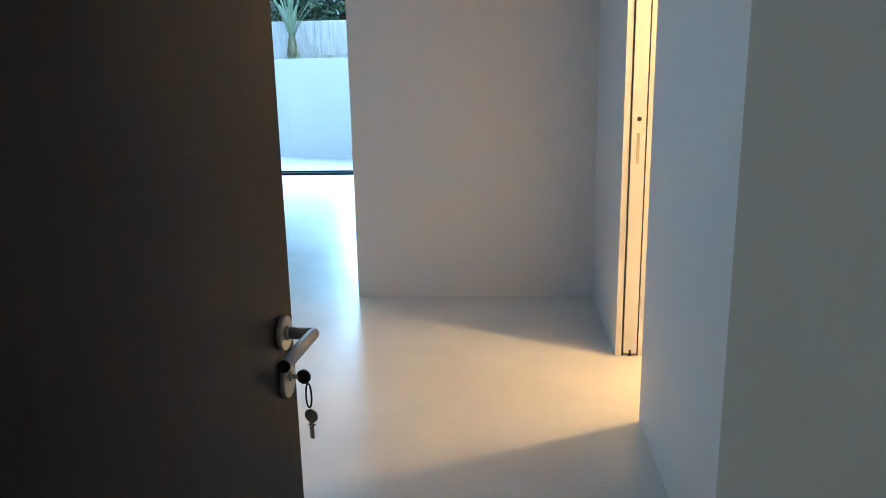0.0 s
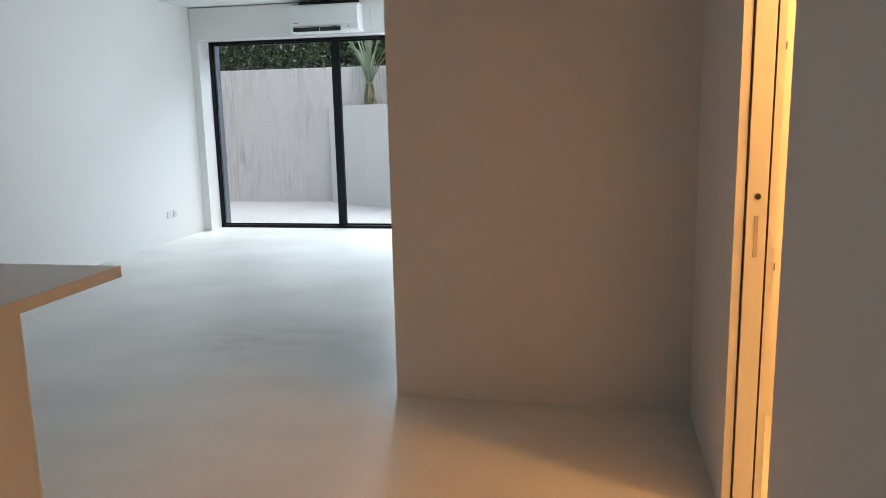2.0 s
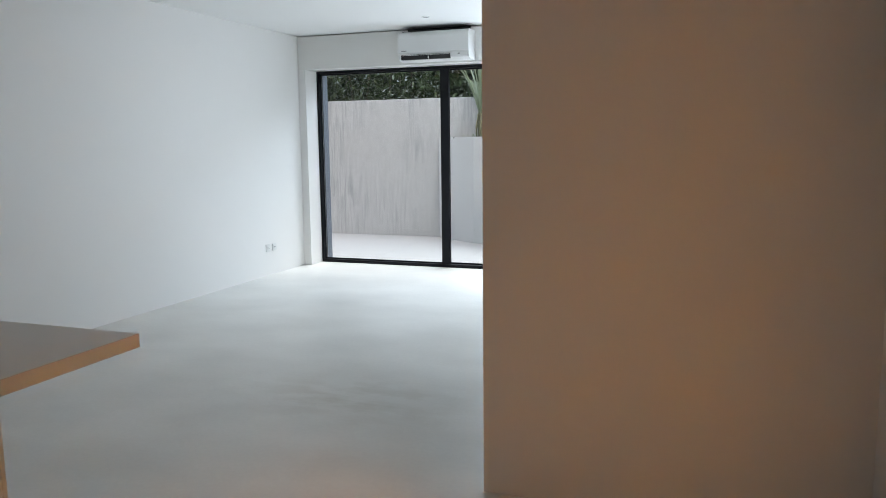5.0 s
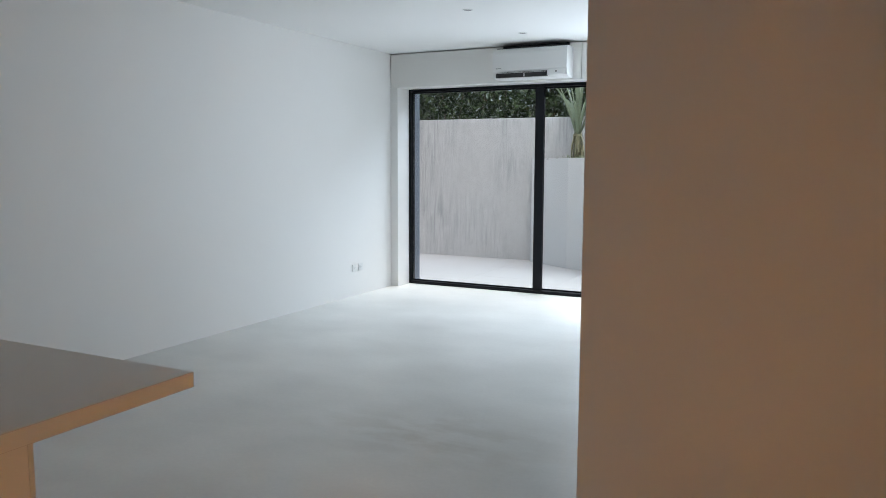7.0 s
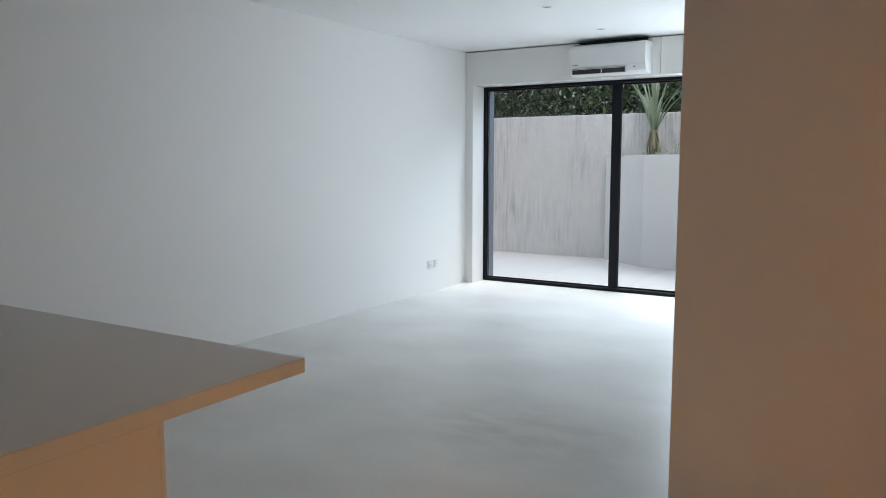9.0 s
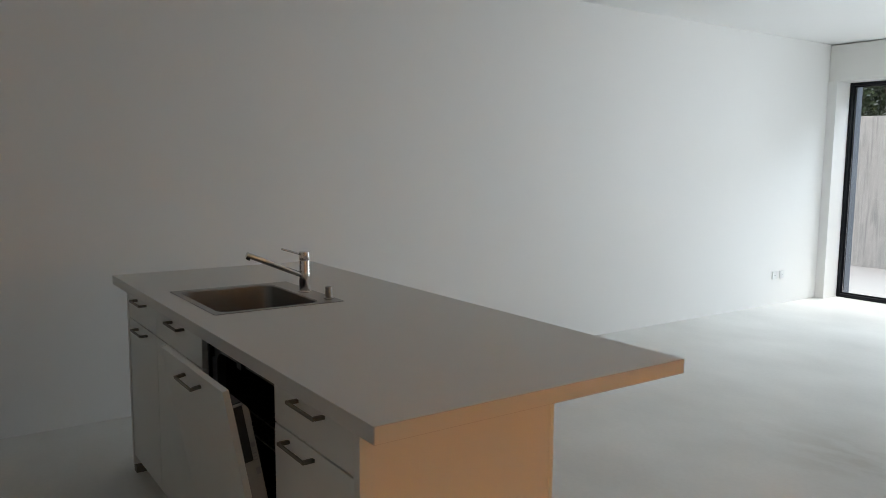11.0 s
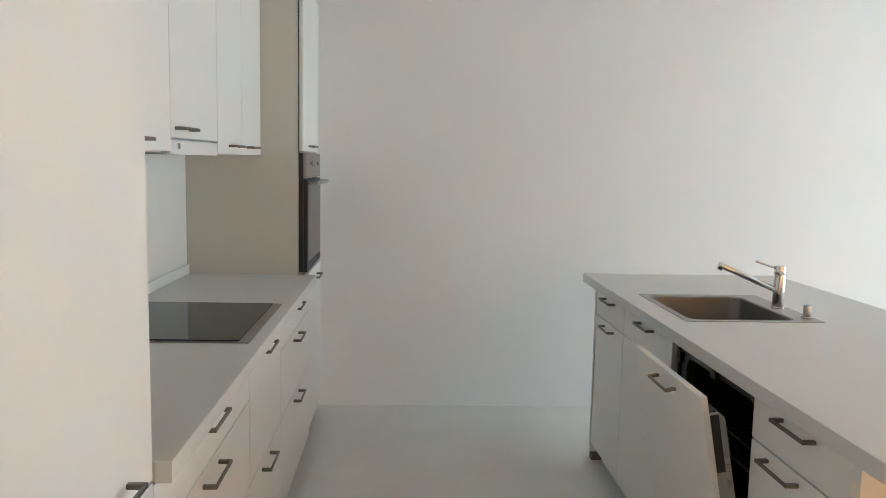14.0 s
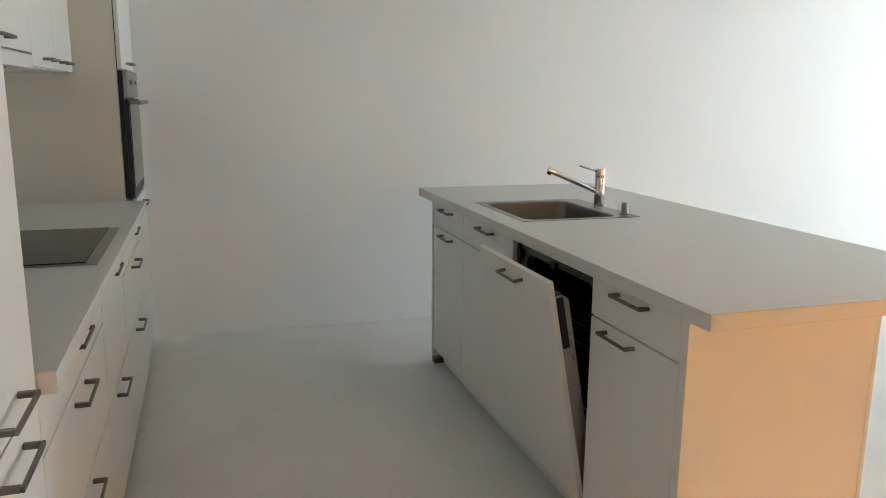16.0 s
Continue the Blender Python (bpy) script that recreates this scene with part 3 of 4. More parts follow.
def build_island_top():
    t = thing("island_worktop", (-2.85, 2.6, 0.868), "pale grey overhanging island worktop with a sink cut-out", "worktop")
    x0, x1, y0, y1, z0, z1 = -4.10, -1.612, 2.085, 3.10, 0.868, 0.91
    a, b, c, d = -3.462, -2.935, 2.20, 2.62
    bm = bmesh.new()
    xs, ys = (x0, a, b, x1), (y0, c, d, y1)
    grid = {}
    for k, z in enumerate((z0, z1)):
        for i, x in enumerate(xs):
            for j, y in enumerate(ys):
                grid[i, j, k] = bm.verts.new((x, y, z))
    for k in (0, 1):
        for i in range(3):
            for j in range(3):
                if (i, j) != (1, 1):
                    q = [grid[i, j, k], grid[i + 1, j, k], grid[i + 1, j + 1, k], grid[i, j + 1, k]]
                    bm.faces.new(q if k else q[::-1])
    for i in range(3):
        bm.faces.new((grid[i, 0, 0], grid[i + 1, 0, 0], grid[i + 1, 0, 1], grid[i, 0, 1]))
        bm.faces.new((grid[i, 3, 1], grid[i + 1, 3, 1], grid[i + 1, 3, 0], grid[i, 3, 0]))
        bm.faces.new((grid[0, i, 1], grid[0, i + 1, 1], grid[0, i + 1, 0], grid[0, i, 0]))
        bm.faces.new((grid[3, i, 0], grid[3, i + 1, 0], grid[3, i + 1, 1], grid[3, i, 1]))
    for i, j, i2, j2 in ((1, 1, 2, 1), (2, 1, 2, 2), (2, 2, 1, 2), (1, 2, 1, 1)):
        bm.faces.new((grid[i, j, 1], grid[i2, j2, 1], grid[i2, j2, 0], grid[i, j, 0]))
    bmesh.ops.recalc_face_normals(bm, faces=bm.faces)
    rim = [e for e in bm.edges if len(e.link_faces) == 2 and e.calc_face_angle(0) > 1 and e.verts[0].co.x in (x0, x1) or
           len(e.link_faces) == 2 and e.calc_face_angle(0) > 1 and all(v.co.y < y0 + 1e-4 or v.co.y > y1 - 1e-4 for v in e.verts)]
    bmesh.ops.bevel(bm, geom=rim, offset=0.0018, segments=2, affect="EDGES", profile=0.5)
    part("slab", bm, TOP, t)
    part("end_edging", boxes((x1 + 0.0002, x1 + 0.0012, y0 + 0.002, y1 - 0.002, z0 + 0.002, z1 - 0.002)), LAMINATE, t, "white laminate end edging")


build_island_top()


def build_sink():
    s = thing("kitchen_sink", (-3.2, 2.44, 0.91), "square inset stainless steel sink with a tap ledge", "sink")
    x0, x1, y0, y1 = -3.485, -2.915, 2.182, 2.698
    a, b, c, d, r = -3.455, -2.942, 2.208, 2.612, 0.045

    def loop(bm, p0, p1, q0, q1, rad, z, n=6):
        vs = []
        for cx, cy, st in ((p1 - rad, q1 - rad, 0), (p0 + rad, q1 - rad, 90), (p0 + rad, q0 + rad, 180), (p1 - rad, q0 + rad, 270)):
            for i in range(n + 1):
                w = radians(st + 90 * i / n)
                vs.append(bm.verts.new((cx + rad * math.cos(w), cy + rad * math.sin(w), z)))
        return vs

    bm = bmesh.new()
    rows = [loop(bm, x0, x1, y0, y1, 0.006, 0.9103), loop(bm, x0, x1, y0, y1, 0.006, 0.9125), loop(bm, a, b, c, d, r, 0.9125),
            loop(bm, a + 0.004, b - 0.004, c + 0.004, d - 0.004, r, 0.907), loop(bm, a + 0.006, b - 0.006, c + 0.006, d - 0.006, r, 0.75),
            loop(bm, a + 0.012, b - 0.012, c + 0.012, d - 0.012, r, 0.732), loop(bm, a + 0.03, b - 0.03, c + 0.03, d - 0.03, r, 0.727)]
    for p, q in zip(rows, rows[1:]):
        for i in range(len(p)):
            j = (i + 1) % len(p)
            bm.faces.new((p[i], p[j], q[j], q[i]))
    bm.faces.new(rows[-1])
    bmesh.ops.recalc_face_normals(bm, faces=bm.faces)
    for f in bm.faces:
        f.normal_flip() if f.calc_center_median().z < 0.74 and f.normal.z < 0 else None
    bowl = part("bowl", bm, STEEL, s)
    part("drain", tube(bmesh.new(), (-3.2, 2.41, 0.7272), (-3.2, 2.41, 0.7305), 0.045, seg=28, bevel=0.001), CHROME, s)
    o = part("overflow", boxes((-3.065, -3.01, 2.603, 2.6055, 0.845, 0.872), bevel=0.001), STEEL, s)
    for i in range(3):
        part("slot", boxes((-3.056 + i * 0.015, -3.049 + i * 0.015, 2.6015, 2.603, 0.85, 0.867)), BLACK, o)


build_sink()


def build_tap():
    x, y, z = -3.19, 2.655, 0.9126
    t = thing("kitchen_tap", (x, y, z), "chrome single-lever kitchen tap with a slanted spout", "tap")
    part("base_ring", tube(bmesh.new(), (x, y, z), (x, y, z + 0.006), 0.027, seg=32, bevel=0.001), CHROME, t, smooth=True)
    part("body", tube(bmesh.new(), (x, y, z + 0.006), (x, y, 1.045), 0.0225, seg=32, bevel=0.001), CHROME, t, smooth=True)
    part("cap", tube(bmesh.new(), (x, y, 1.047), (x, y, 1.082), 0.0225, seg=32, bevel=0.002), CHROME, t, smooth=True)
    part("spout", tube(bmesh.new(), (x, y - 0.018, 0.987), (x - 0.01, y - 0.245, 1.083), 0.0115, seg=24, bevel=0.001), CHROME, t, smooth=True)
    part("aerator", tube(bmesh.new(), (x - 0.0097, y - 0.236, 1.072), (x - 0.0102, y - 0.242, 1.062), 0.009, seg=18), BLACK, t)
    part("lever", tube(bmesh.new(), (x, y - 0.018, 1.072), (x - 0.004, y - 0.1, 1.098), 0.0042, seg=16, bevel=0.001), CHROME, t, smooth=True)
    d = thing("drain_control", (-2.985, 2.664, z), "small chrome push-button drain control on the sink ledge", "drain control")
    part("collar", tube(bmesh.new(), (-2.985, 2.664, z), (-2.985, 2.664, z + 0.008), 0.02, seg=28, bevel=0.001), CHROME, d, smooth=True)
    part("button", tube(bmesh.new(), (-2.985, 2.664, z + 0.008), (-2.985, 2.664, z + 0.05), 0.0135, seg=28, bevel=0.002), STEEL, d, smooth=True)


build_tap()


def build_dishwasher():
    x0, x1 = -2.852, -2.228
    d = thing("dishwasher", (-2.54, 2.4, 0), "built-in dishwasher with its white-fronted door standing ajar", "dishwasher")
    yb, z0, z1, t = IB - 0.005, 0.10, 0.862, 0.012
    part("tub", boxes((x0, x0 + t, IF + 0.02, yb, z0, z1), (x1 - t, x1, IF + 0.02, yb, z0, z1), (x0 + t, x1 - t, yb - t, yb, z0, z1),
                      (x0 + t, x1 - t, IF + 0.02, yb - t, z0, z0 + t), (x0 + t, x1 - t, IF + 0.02, yb - t, z1 - t, z1)), CAVITY, d, "dark dishwasher tub")
    # frame round the tub mouth, with rounded inner corners
    bm = bmesh.new()
    ox0, ox1, oz0, oz1 = x0 + 0.0125, x1 - 0.0125, z0 + 0.013, z1 - 0.013
    ix0, ix1, iz0, iz1, rad, n = ox0 + 0.05, ox1 - 0.02, oz0 + 0.03, oz1 - 0.034, 0.045, 6
    rings = []
    for y in (IF + 0.03, IF + 0.06):
        outer, inner = [], []
        for cx, cz, px, pz, st in ((ix1, iz1, ox1, oz1, 0), (ix0, iz1, ox0, oz1, 90), (ix0, iz0, ox0, oz0, 180), (ix1, iz0, ox1, oz0, 270)):
            sx, sz = (1 if px == ox1 else -1), (1 if pz == oz1 else -1)
            for i in range(n + 1):
                w = radians(st + 90 * i / n)
                inner.append(bm.verts.new((cx - sx * rad + rad * math.cos(w), y, cz - sz * rad + rad * math.sin(w))))
            outer.append(bm.verts.new((px, y, pz)))
        rings.append((outer, inner))
    for outer, inner in rings:
        for c in range(4):
            for i in range(n):
                bm.faces.new((outer[c], inner[c * 7 + i], inner[c * 7 + i + 1]))
            bm.faces.new((outer[c], inner[c * 7 + n], inner[(c * 7 + n + 1) % 28], outer[(c + 1) % 4]))
    for k, m in ((0, 4), (1, 28)):
        for i in range(m):
            j = (i + 1) % m
            bm.faces.new((rings[0][k][i], rings[0][k][j], rings[1][k][j], rings[1][k][i]))
    bmesh.ops.recalc_face_normals(bm, faces=bm.faces)
    part("tub_frame", bm, TUBFRAME, d, "dark grey frame round the tub mouth")
    part("door_hook", boxes((x0 + 0.028, x0 + 0.042, IF + 0.012, IF + 0.0295, 0.79, 0.825), bevel=0.002), BLACK, d)
    part("latch", boxes((-2.56, -2.52, IF + 0.016, IF + 0.0295, z1 - 0.052, z1 - 0.03)), BLACK, d)
    for zr in (0.28, 0.56):
        bm = bmesh.new()
        for i in range(11):
            xx = x0 + 0.06 + i * (x1 - x0 - 0.12) / 10
            tube(bm, (xx, IF + 0.09, zr), (xx, yb - 0.04, zr), 0.0022, seg=6)
            tube(bm, (xx, IF + 0.09, zr), (xx, IF + 0.09, zr + 0.07), 0.0022, seg=6)
        for yy, zz in ((IF + 0.09, zr), (IF + 0.09, zr + 0.07), (yb - 0.04, zr), (2.4, zr)):
            tube(bm, (x0 + 0.05, yy, zz), (x1 - 0.05, yy, zz), 0.003, seg=6)
        tagged(part("rack", bm, HANDLE, d), "dark wire basket", kind="stuff")
    part("plinth", boxes((x0 + 0.001, x1 - 0.001, IF + 0.05, IF + 0.066, 0.0, 0.09)), SHELL, d)
    # the door leans out about its foot
    tilt = Matrix.Translation((0, IF, 0.10)) @ Matrix.Rotation(radians(10.6), 4, "X") @ Matrix.Translation((0, -IF, -0.10))

    def leaning(bm):
        bmesh.ops.transform(bm, matrix=tilt, verts=bm.verts)
        return bm

    p = part("door_front", leaning(boxes((x0 + 0.003, x1 - 0.012, IF - 0.001, IF + 0.018, 0.078, 0.853), bevel=0.0015)), LAMINATE, d, "white door front, leaning open")
    part("handle", leaning(handle_mesh(bmesh.new(), -2.525, IF - 0.001, 0.815, 0.165, -1)), HANDLE, p, "dull nickel bow handle")
    bm = bmesh.new()
    ya, yb2, zt = IF + 0.0185, IF + 0.062, 0.80
    prof = [(ya, 0.125), (ya, zt)] + [(yb2 - 0.026 + 0.026 * math.sin(radians(w)), zt - 0.026 + 0.026 * math.cos(radians(w))) for w in range(0, 91, 15)] + [(yb2, 0.125)]
    lo = [bm.verts.new((x0 + 0.018, y, z)) for y, z in prof]
    hi = [bm.verts.new((x1 - 0.018, y, z)) for y, z in prof]
    bm.faces.new(lo)
    bm.faces.new(hi[::-1])
    for i in range(len(prof)):
        j = (i + 1) % len(prof)
        bm.faces.new((lo[i], hi[i], hi[j], lo[j]))
    bmesh.ops.recalc_face_normals(bm, faces=bm.faces)
    inner = part("inner_door", leaning(bm), STEEL, d, "steel inner door")
    part("control_strip", leaning(boxes((x0 + 0.03, x1 - 0.03, ya + 0.004, ya + 0.03, zt, zt + 0.0025))), BLACK, inner)
    part("side_cover", leaning(boxes((x1 - 0.018, x1 - 0.0165, ya + 0.002, ya + 0.026, 0.63, zt - 0.004))), BLACK, inner, "black plastic side cover")
    for z, h in ((0.668, 0.014), (0.648, 0.003), (0.638, 0.003), (0.628, 0.003), (0.585, 0.02)):
        part("label_bar", leaning(boxes((x1 - 0.018, x1 - 0.0168, ya + 0.028, ya + 0.039, z, z + h))), GREYPRINT, inner)


build_dishwasher()


# ---- entrance door ----
def build_entrance_door():
    hx, hy = -0.422, 0.012
    d = thing("entrance_door", (hx, hy, 0), "dark stained oak entrance door standing open", "door")
    # built along +y with its outer face at x = 0, then set on its hinge
    m = pose(0, 0, 0, 0, 0, -4.0)

    def turned(bm):
        bmesh.ops.transform(bm, matrix=Matrix.Translation((hx, hy, 0)) @ m, verts=bm.verts)
        return bm

    part("leaf", turned(boxes((-0.05, 0, 0.005, 0.925, 0.006, 2.10), bevel=0.003)), DOORWOOD, d)
    part("lock_plate", turned(boxes((-0.035, -0.015, 0.924, 0.9265, 0.83, 1.07))), SATIN, d)
    y, z = 0.868, 0.977
    h = part("door_handle", turned(tube(bmesh.new(), (0.0005, y, z), (0.010, y, z), 0.029, seg=36, bevel=0.0015)), SATIN, d, "brushed steel rosette", smooth=True)
    bm = bmesh.new()
    tube(bm, (0.010, y, z), (0.055, y, z), 0.0102, seg=24)
    bmesh.ops.create_uvsphere(bm, u_segments=24, v_segments=12, radius=0.0102, matrix=Matrix.Translation((0.055, y, z)))
    tube(bm, (0.055, y, z), (0.055, y - 0.14, z), 0.0102, seg=24, bevel=0.0015)
    part("lever", turned(bm), SATIN, h, "brushed steel angled lever", smooth=True)
    part("end_cap", turned(tube(bmesh.new(), (0.055, y - 0.1402, z), (0.055, y - 0.1425, z), 0.0098, seg=24)), KEYDARK, h, "dark end of the lever", smooth=True)
    part("neck_ring", turned(tube(bmesh.new(), (0.010, y, z), (0.016, y, z), 0.0125, seg=28)), SATIN, h, smooth=True)
    part("inside_handle", turned(tube(tube(tube(bmesh.new(), (-0.0505, y, z), (-0.06, y, z), 0.029, seg=28), (-0.06, y, z), (-0.10, y, z), 0.01), (-0.10, y + 0.008, z), (-0.10, y - 0.14, z), 0.01)), SATIN, d)
    zl = 0.892
    l = part("lock_rosette", turned(tube(bmesh.new(), (0.0005, y, zl), (0.010, y, zl), 0.029, seg=36, bevel=0.0015)), SATIN, d, "brushed steel lock rosette", smooth=True)
    part("cylinder", turned(tube(bmesh.new(), (0.010, y, zl + 0.008), (0.0145, y, zl + 0.008), 0.0085, seg=24)), KEYMETAL, l, smooth=True)
    k = thing("key_bunch", (hx + 0.03, hy + y, zl), "key in the lock with a second key hanging from a clip", "keys")

    def disc(bm, x, yy, zz, r, th, ax):
        v = Vector(ax).normalized() * th / 2
        c = Vector((x, yy, zz))
        return tube(bm, c - v, c + v, r, seg=24, bevel=0.0005)

    kz = zl + 0.008
    part("blade", turned(boxes((0.0145, 0.024, y - 0.0012, y + 0.0012, kz - 0.004, kz + 0.004))), KEYMETAL, k)
    part("key_head", turned(disc(bmesh.new(), 0.034, y, kz, 0.0125, 0.005, (0.15, 1, 0))), KEYDARK, k, "dark plastic key head")
    part("key_eye", turned(disc(bmesh.new(), 0.041, y - 0.0005, kz + 0.001, 0.0028, 0.0058, (0.15, 1, 0))), KEYMETAL, k)
    bm = bmesh.new()
    pts = [(0.042 + 0.0048 * math.sin(radians(w)), y - 0.004, kz - 0.034 + (0.024 if math.cos(radians(w)) > 0 else 0.02) * math.cos(radians(w))) for w in range(0, 360, 20)]
    for p, q in zip(pts, pts[1:] + pts[:1]):
        tube(bm, p, q, 0.0016, seg=8)
    part("clip", turned(bm), CLIP, k, "violet spring clip")
    zk = kz - 0.068
    part("spare_key_head", turned(disc(bmesh.new(), 0.045, y - 0.006, zk, 0.0125, 0.0022, (0.2, 1, 0))), KEYMETAL, k)
    bm = boxes((0.0415, 0.0485, y - 0.0072, y - 0.005, zk - 0.042, zk - 0.011), bevel=0.0005)
    for i in range(4):
        box(bm, 0.0405, 0.0415, y - 0.0072, y - 0.005, zk - 0.038 + i * 0.007, zk - 0.035 + i * 0.007)
    box(bm, 0.0385, 0.0515, y - 0.0074, y - 0.0048, zk - 0.0175, zk - 0.0145)
    part("spare_key_blade", turned(bm), KEYMETAL, k)


build_entrance_door()
structure("trim_door_lining", boxes((-0.435, -0.428, -0.16, 0.008, 0, 2.12), (0.543, 0.55, -0.16, 0.062, 0, 2.12), (-0.428, 0.543, -0.16, 0.062, 2.113, 2.12)), DOORWOOD,
          "thin dark lining of the entrance doorway", "trim")


# ---- sliding door in its pocket ----
def build_sliding_door():
    d = tagged(new("door_2"), "white sliding door pushed into its wall pocket", "door", kind="structure")
    part("leaf", boxes((0.603, 0.668, 3.274, 4.12, 0.012, 2.118), bevel=0.0015), LAMINATE, d)
    part("edge_pull", boxes((0.629, 0.642, 3.2715, 3.275, 0.943, 1.083), bevel=0.001), PULL, d, "narrow recessed finger pull")
    part("lock_ring", tube(bmesh.new(), (0.636, 3.2715, 1.148), (0.636, 3.275, 1.148), 0.0115, seg=24), STEEL, d)
    part("lock_hole", tube(bmesh.new(), (0.636, 3.2705, 1.148), (0.636, 3.2735, 1.148), 0.0085, seg=24), BLACK, d)
    for zz in (0.91, 1.63):
        part("latch_stop", boxes((0.6995, 0.7025, 3.277, 3.292, zz - 0.012, zz + 0.012)), PLINTH, d)
    part("floor_guide", boxes((0.630, 0.640, 3.2705, 3.30, 0.0, 0.03)), BLACK, d)


build_sliding_door()
# black strips in the pocket's gaps, standing in for their shade
structure("trim_pocket", boxes((0.5965, 0.5985, 3.277, 3.30, 0, 2.12), (0.6725, 0.6745, 3.277, 3.30, 0, 2.12), (0.5985, 0.6725, 3.40, 3.41, 0, 2.12)), BLACK,
          "black strips painting the shade in the door pocket gaps", "trim")

# ---- the patio ----
structure("ground", boxes((-400, 400, -400, 600, -0.5, -0.16)), EARTH, "earth ground reaching to the horizon", "ground")


def build_paving():
    p = tagged(link_mesh("pavement", boxes((-9, 3, 9.802, 12.53, -0.155, -0.035)), SOIL), "patio paved with large pale slabs", "pavement", kind="structure")
    size, me = 1.2, None
    for i in range(10):
        for j in range(3):
            x, y = -9 + i * size, 9.812 + j * 0.91
            if me is None:
                ob = part("slab", boxes((-size / 2 + 0.002, size / 2 - 0.002, -0.453, 0.453, -0.034, -0.012), bevel=0.002), PAVING, p)
                me = ob.data
            else:
                ob = new("slab", me)
                ob.parent = p
            ob.location = (x + size / 2, y + 0.455, 0)


def prism(bm, pts, z0, z1):
    lo = [bm.verts.new((x, y, z0)) for x, y in pts]
    hi = [bm.verts.new((x, y, z1)) for x, y in pts]
    bm.faces.new(lo[::-1])
    bm.faces.new(hi)
    for i in range(len(pts)):
        j = (i + 1) % len(pts)
        bm.faces.new((lo[i], lo[j], hi[j], hi[i]))
    return bm


tagged(link_mesh("garden_wall", boxes((-9, 3, 12.54, 12.74, -0.155, 2.135), bevel=0.006), CONCRETE), "grey board-marked concrete retaining wall with streaks", "wall", kind="structure")
structure("garden_bank", boxes((-40, 40, 12.75, 60, -0.155, 2.0)), EARTH, "raised garden earth behind the wall", "ground")


def build_planter():
    p = thing("planter", (-3.3, 12.2, -0.01), "pale rendered concrete planter in front of the garden wall", "planter")
    outer = [(-4.06, 12.535), (-4.06, 12.40), (-3.36, 11.93), (-1.2, 11.12), (2.5, 11.12), (2.5, 12.535)]
    inner = [(-3.94, 12.535), (-3.94, 12.47), (-3.33, 12.055), (-1.18, 11.24), (2.38, 11.24), (2.38, 12.535)]
    bm = bmesh.new()
    zb, zt, zs = -0.011, 1.535, 1.49
    o0 = [bm.verts.new((*q, zb)) for q in outer]
    o1 = [bm.verts.new((*q, zt)) for q in outer]
    i1 = [bm.verts.new((*q, zt)) for q in inner]
    i0 = [bm.verts.new((*q, zs - 0.15)) for q in inner]
    n = len(outer)
    for i in range(n):
        j = (i + 1) % n
        bm.faces.new((o0[i], o0[j], o1[j], o1[i]))
        bm.faces.new((o1[i], o1[j], i1[j], i1[i]))
        bm.faces.new((i1[i], i1[j], i0[j], i0[i]))
    bmesh.ops.recalc_face_normals(bm, faces=bm.faces)
    part("wall", bm, RENDERED, p)
    part("soil", prism(bmesh.new(), inner[::1], zs - 0.1, zs), SOIL, p, "dark planter soil")


build_paving()
build_planter()


def strap_leaf(bm, base, yaw, lean, length, width, bend, rng, rise=0.0):
    """A long strap leaf: rises, then arches over."""
    n = 9
    pts = []
    x = z = 0.0
    a = lean
    for i in range(n + 1):
        pts.append((x, z))
        x += math.sin(a) * length / n
        z += math.cos(a) * length / n
        a += bend / n * (0.3 + 1.4 * i / n)
    c, s = math.cos(yaw), math.sin(yaw)
    rows = []
    for i, (px, pz) in enumerate(pts):
        w = width / 2 * min(1, 0.55 + 1.6 * i / n) * max(0.04, 1 - max(0, (i / n - 0.45) / 0.55) ** 1.6)
        v = Vector(base) + Vector((px * c, px * s, pz))
        side = Vector((-s, c, 0)) * w
        fold = Vector((0, 0, 0.18 * w))
        rows.append((bm.verts.new(v - side + fold), bm.verts.new(v), bm.verts.new(v + side + fold)))
    for p, q in zip(rows, rows[1:]):
        bm.faces.new((p[0], p[1], q[1], q[0]))
        bm.faces.new((p[1], p[2], q[2], q[1]))


def build_flax():
    rng = random.Random(5)
    t = thing("flax_plant", (-3.33, 12.25, 1.49), "tall green flax plant with tied strap leaves in the planter", "plant")
    base = (-3.33, 12.25, 1.485)
    stems = bmesh.new()
    for i in range(24):
        w = rng.uniform(0, 6.283)
        r = 0.08 * math.sqrt(rng.random())
        b0 = (base[0] + 1.1 * r * math.cos(w), base[1] + 1.1 * r * math.sin(w), base[2])
        b1 = (base[0] + 0.55 * r * math.cos(w), base[1] + 0.55 * r * math.sin(w), base[2] + 0.42)
        bulge = (base[0] + 1.3 * r * math.cos(w), base[1] + 1.3 * r * math.sin(w), base[2] + rng.uniform(0.1, 0.24))
        tube(stems, b0, bulge, 0.014, 0.012, seg=6)
        tube(stems, bulge, b1, 0.012, 0.01, seg=6)
    part("stem_bundle", stems, DRYLEAF, t, "bundle of pale leaf bases")
    part("tie", tube(bmesh.new(), (base[0], base[1], base[2] + 0.36), (base[0], base[1], base[2] + 0.385), 0.064, seg=20), DRYLEAF, t, "pale string tie")
    for i in range(22):
        bm = bmesh.new()
        yaw = rng.uniform(0, 6.283)
        strap_leaf(bm, (base[0] + 0.03 * math.cos(yaw), base[1] + 0.03 * math.sin(yaw), base[2] + 0.36), yaw, rng.uniform(0.02, 0.58), rng.uniform(0.6, 1.3),
                   rng.uniform(0.024, 0.04), rng.uniform(0.0, 2.2), rng)
        part("leaf", bm, STRAP, t)


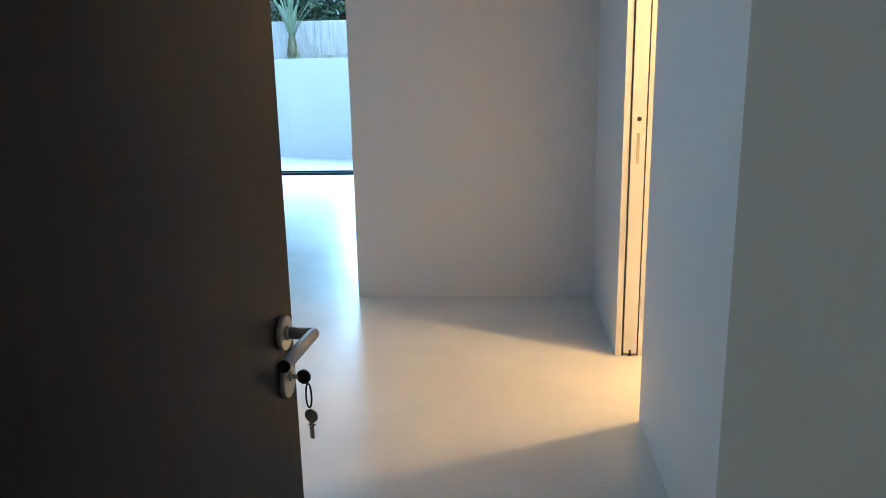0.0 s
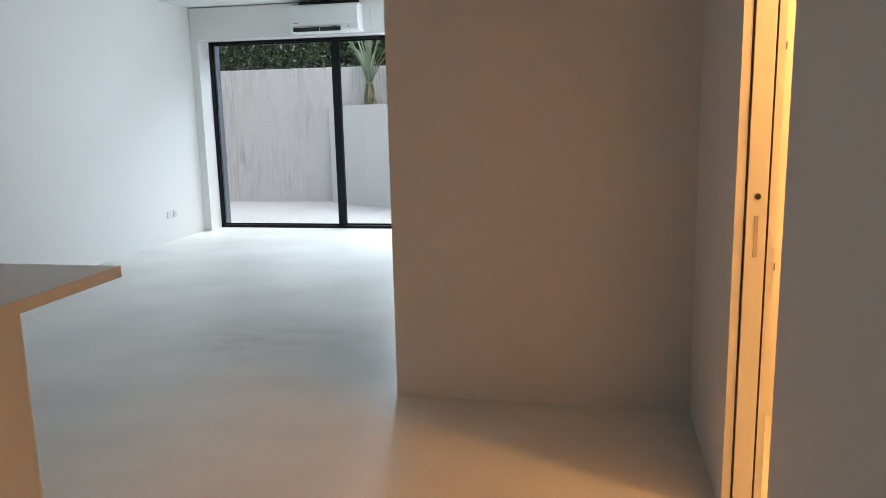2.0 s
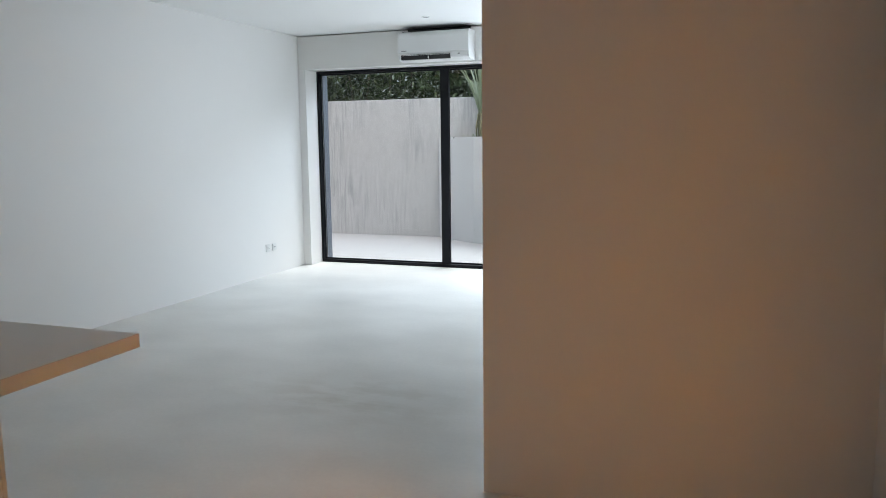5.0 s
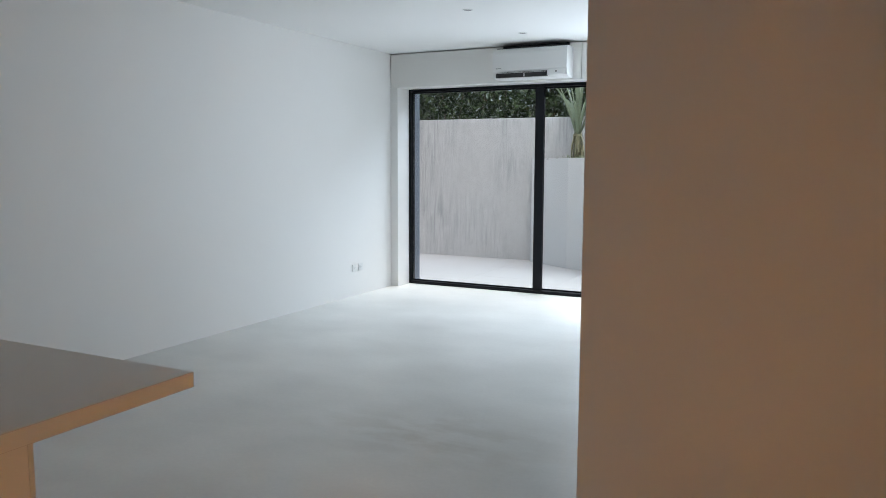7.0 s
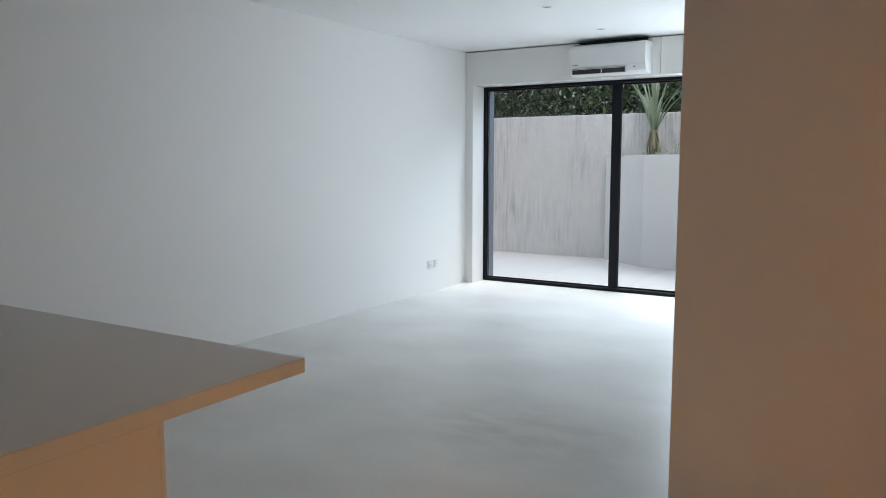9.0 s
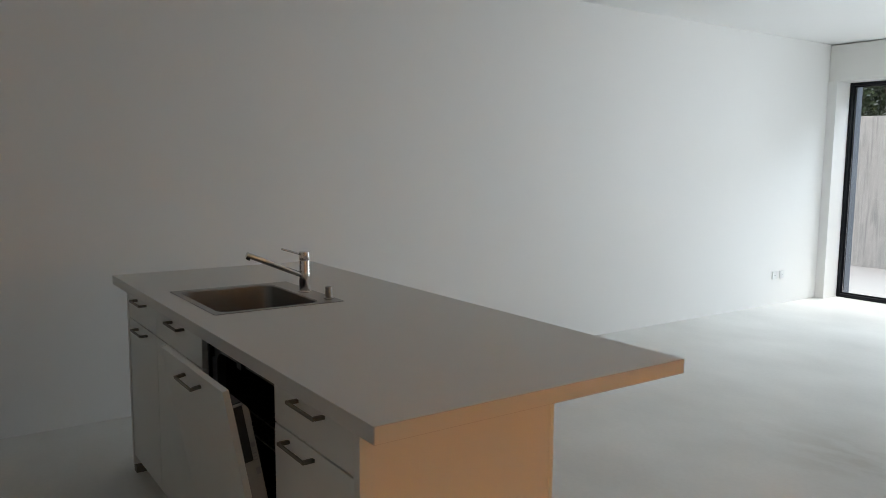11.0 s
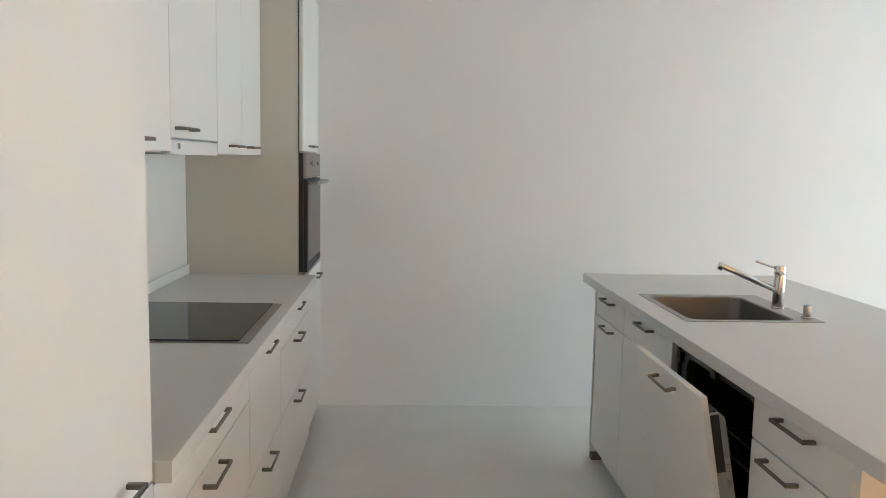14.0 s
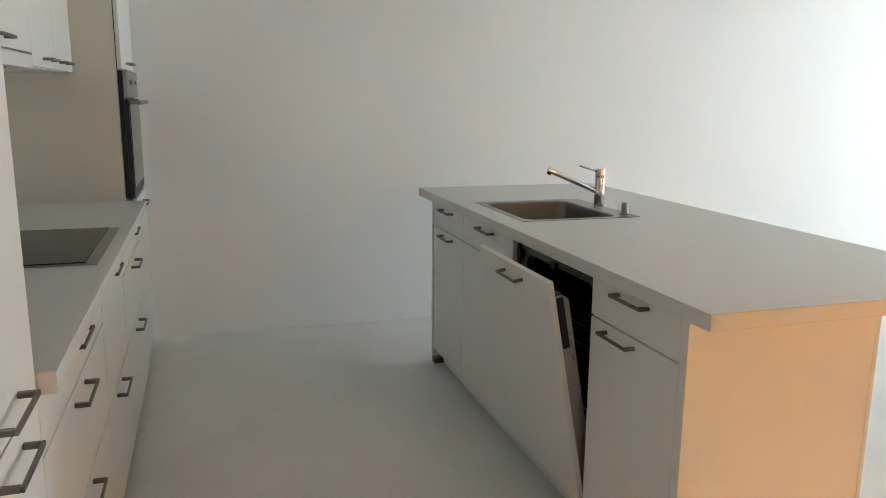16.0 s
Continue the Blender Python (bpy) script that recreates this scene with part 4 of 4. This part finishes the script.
build_flax()


def small_leaf(bm, c, size, rng, droop=0.0):
    u = Vector((rng.gauss(0, 1), rng.gauss(0, 1), rng.gauss(0, 1) - droop)).normalized()
    v = u.cross(Vector((rng.gauss(0, 1), rng.gauss(0, 1), rng.gauss(0, 1)))).normalized()
    n = u.cross(v) * size * 0.12
    c = Vector(c)
    q = [c - u * size, c - u * size * 0.2 + v * size * 0.45 + n, c + u * size, c - u * size * 0.2 - v * size * 0.45 + n]
    vs = [bm.verts.new(p) for p in q]
    bm.faces.new((vs[0], vs[1], vs[2]))
    bm.faces.new((vs[0], vs[2], vs[3]))


def build_trailers():
    rng = random.Random(9)
    for x, y, n, tall in ((-3.12, 11.93, 46, 0.02), (-2.86, 11.86, 70, 0.15), (-2.62, 11.72, 60, 0.05), (-3.45, 12.08, 30, 0.02), (-2.35, 11.65, 50, 0.05)):
        t = thing("trailing_plant", (x, y, 1.5), "small green plant trailing over the planter edge", "plant", "trailing plants")
        bm = bmesh.new()
        for i in range(n):
            s = rng.random()
            small_leaf(bm, (x + rng.gauss(0, 0.09), y + rng.gauss(0, 0.035), 1.535 + rng.uniform(-0.06, 0.03) + tall * s * rng.random()), rng.uniform(0.01, 0.022), rng, 0.5)
        for i in range(5):
            tube(bm, (x, y, 1.49), (x + rng.gauss(0, 0.05), y + rng.gauss(0, 0.02), 1.55 + tall), 0.0025, seg=5)
        part("foliage", bm, STRAP, t)


build_trailers()


def build_hedge():
    rng = random.Random(3)
    bm = bmesh.new()
    for i in range(60):
        x = -9.0 + i * 0.2
        tube(bm, (x, 13.25 + rng.gauss(0, 0.1), 1.95), (x + rng.gauss(0, 0.2), 13.2 + rng.gauss(0, 0.15), 3.6), 0.014, 0.005, seg=5)
    verts, faces = [], []
    for i in range(46000):
        x, y, z = rng.uniform(-8.6, 1.5), max(12.8, 13.25 + rng.gauss(0, 0.25)), rng.uniform(2.0, 3.9) + rng.gauss(0, 0.04)
        size = rng.uniform(0.034, 0.066)
        u = Vector((rng.gauss(0, 1), rng.gauss(0, 1), rng.gauss(0, 1))).normalized()
        v = u.cross(Vector((rng.gauss(0, 1), rng.gauss(0, 1), rng.gauss(0, 1)))).normalized()
        n = u.cross(v) * size * 0.15
        c = Vector((x, y, z))
        k = len(verts)
        verts += [c - u * size, c - u * size * 0.25 + v * size * 0.42 + n, c + u * size * 0.45 + v * size * 0.34 + n, c + u * size, c + u * size * 0.45 - v * size * 0.34 + n, c - u * size * 0.25 - v * size * 0.42 + n]
        faces += [(k, k + 1, k + 2, k + 3), (k, k + 3, k + 4, k + 5)]
    me = bpy.data.meshes.new("foliage")
    me.from_pydata(verts, [], faces)
    me.materials.append(HEDGE)
    h = thing("hedge", (-3.5, 13.2, 2.0), "dense dark green hedge above the concrete wall", "hedge")
    h["kind"] = "stuff"
    f = new("foliage", me)
    f.parent = h
    f.matrix_parent_inverse = h.matrix_basis.inverted()
    tagged(f, kind="stuff")
    part("stems", bm, EARTH, h)


build_hedge()
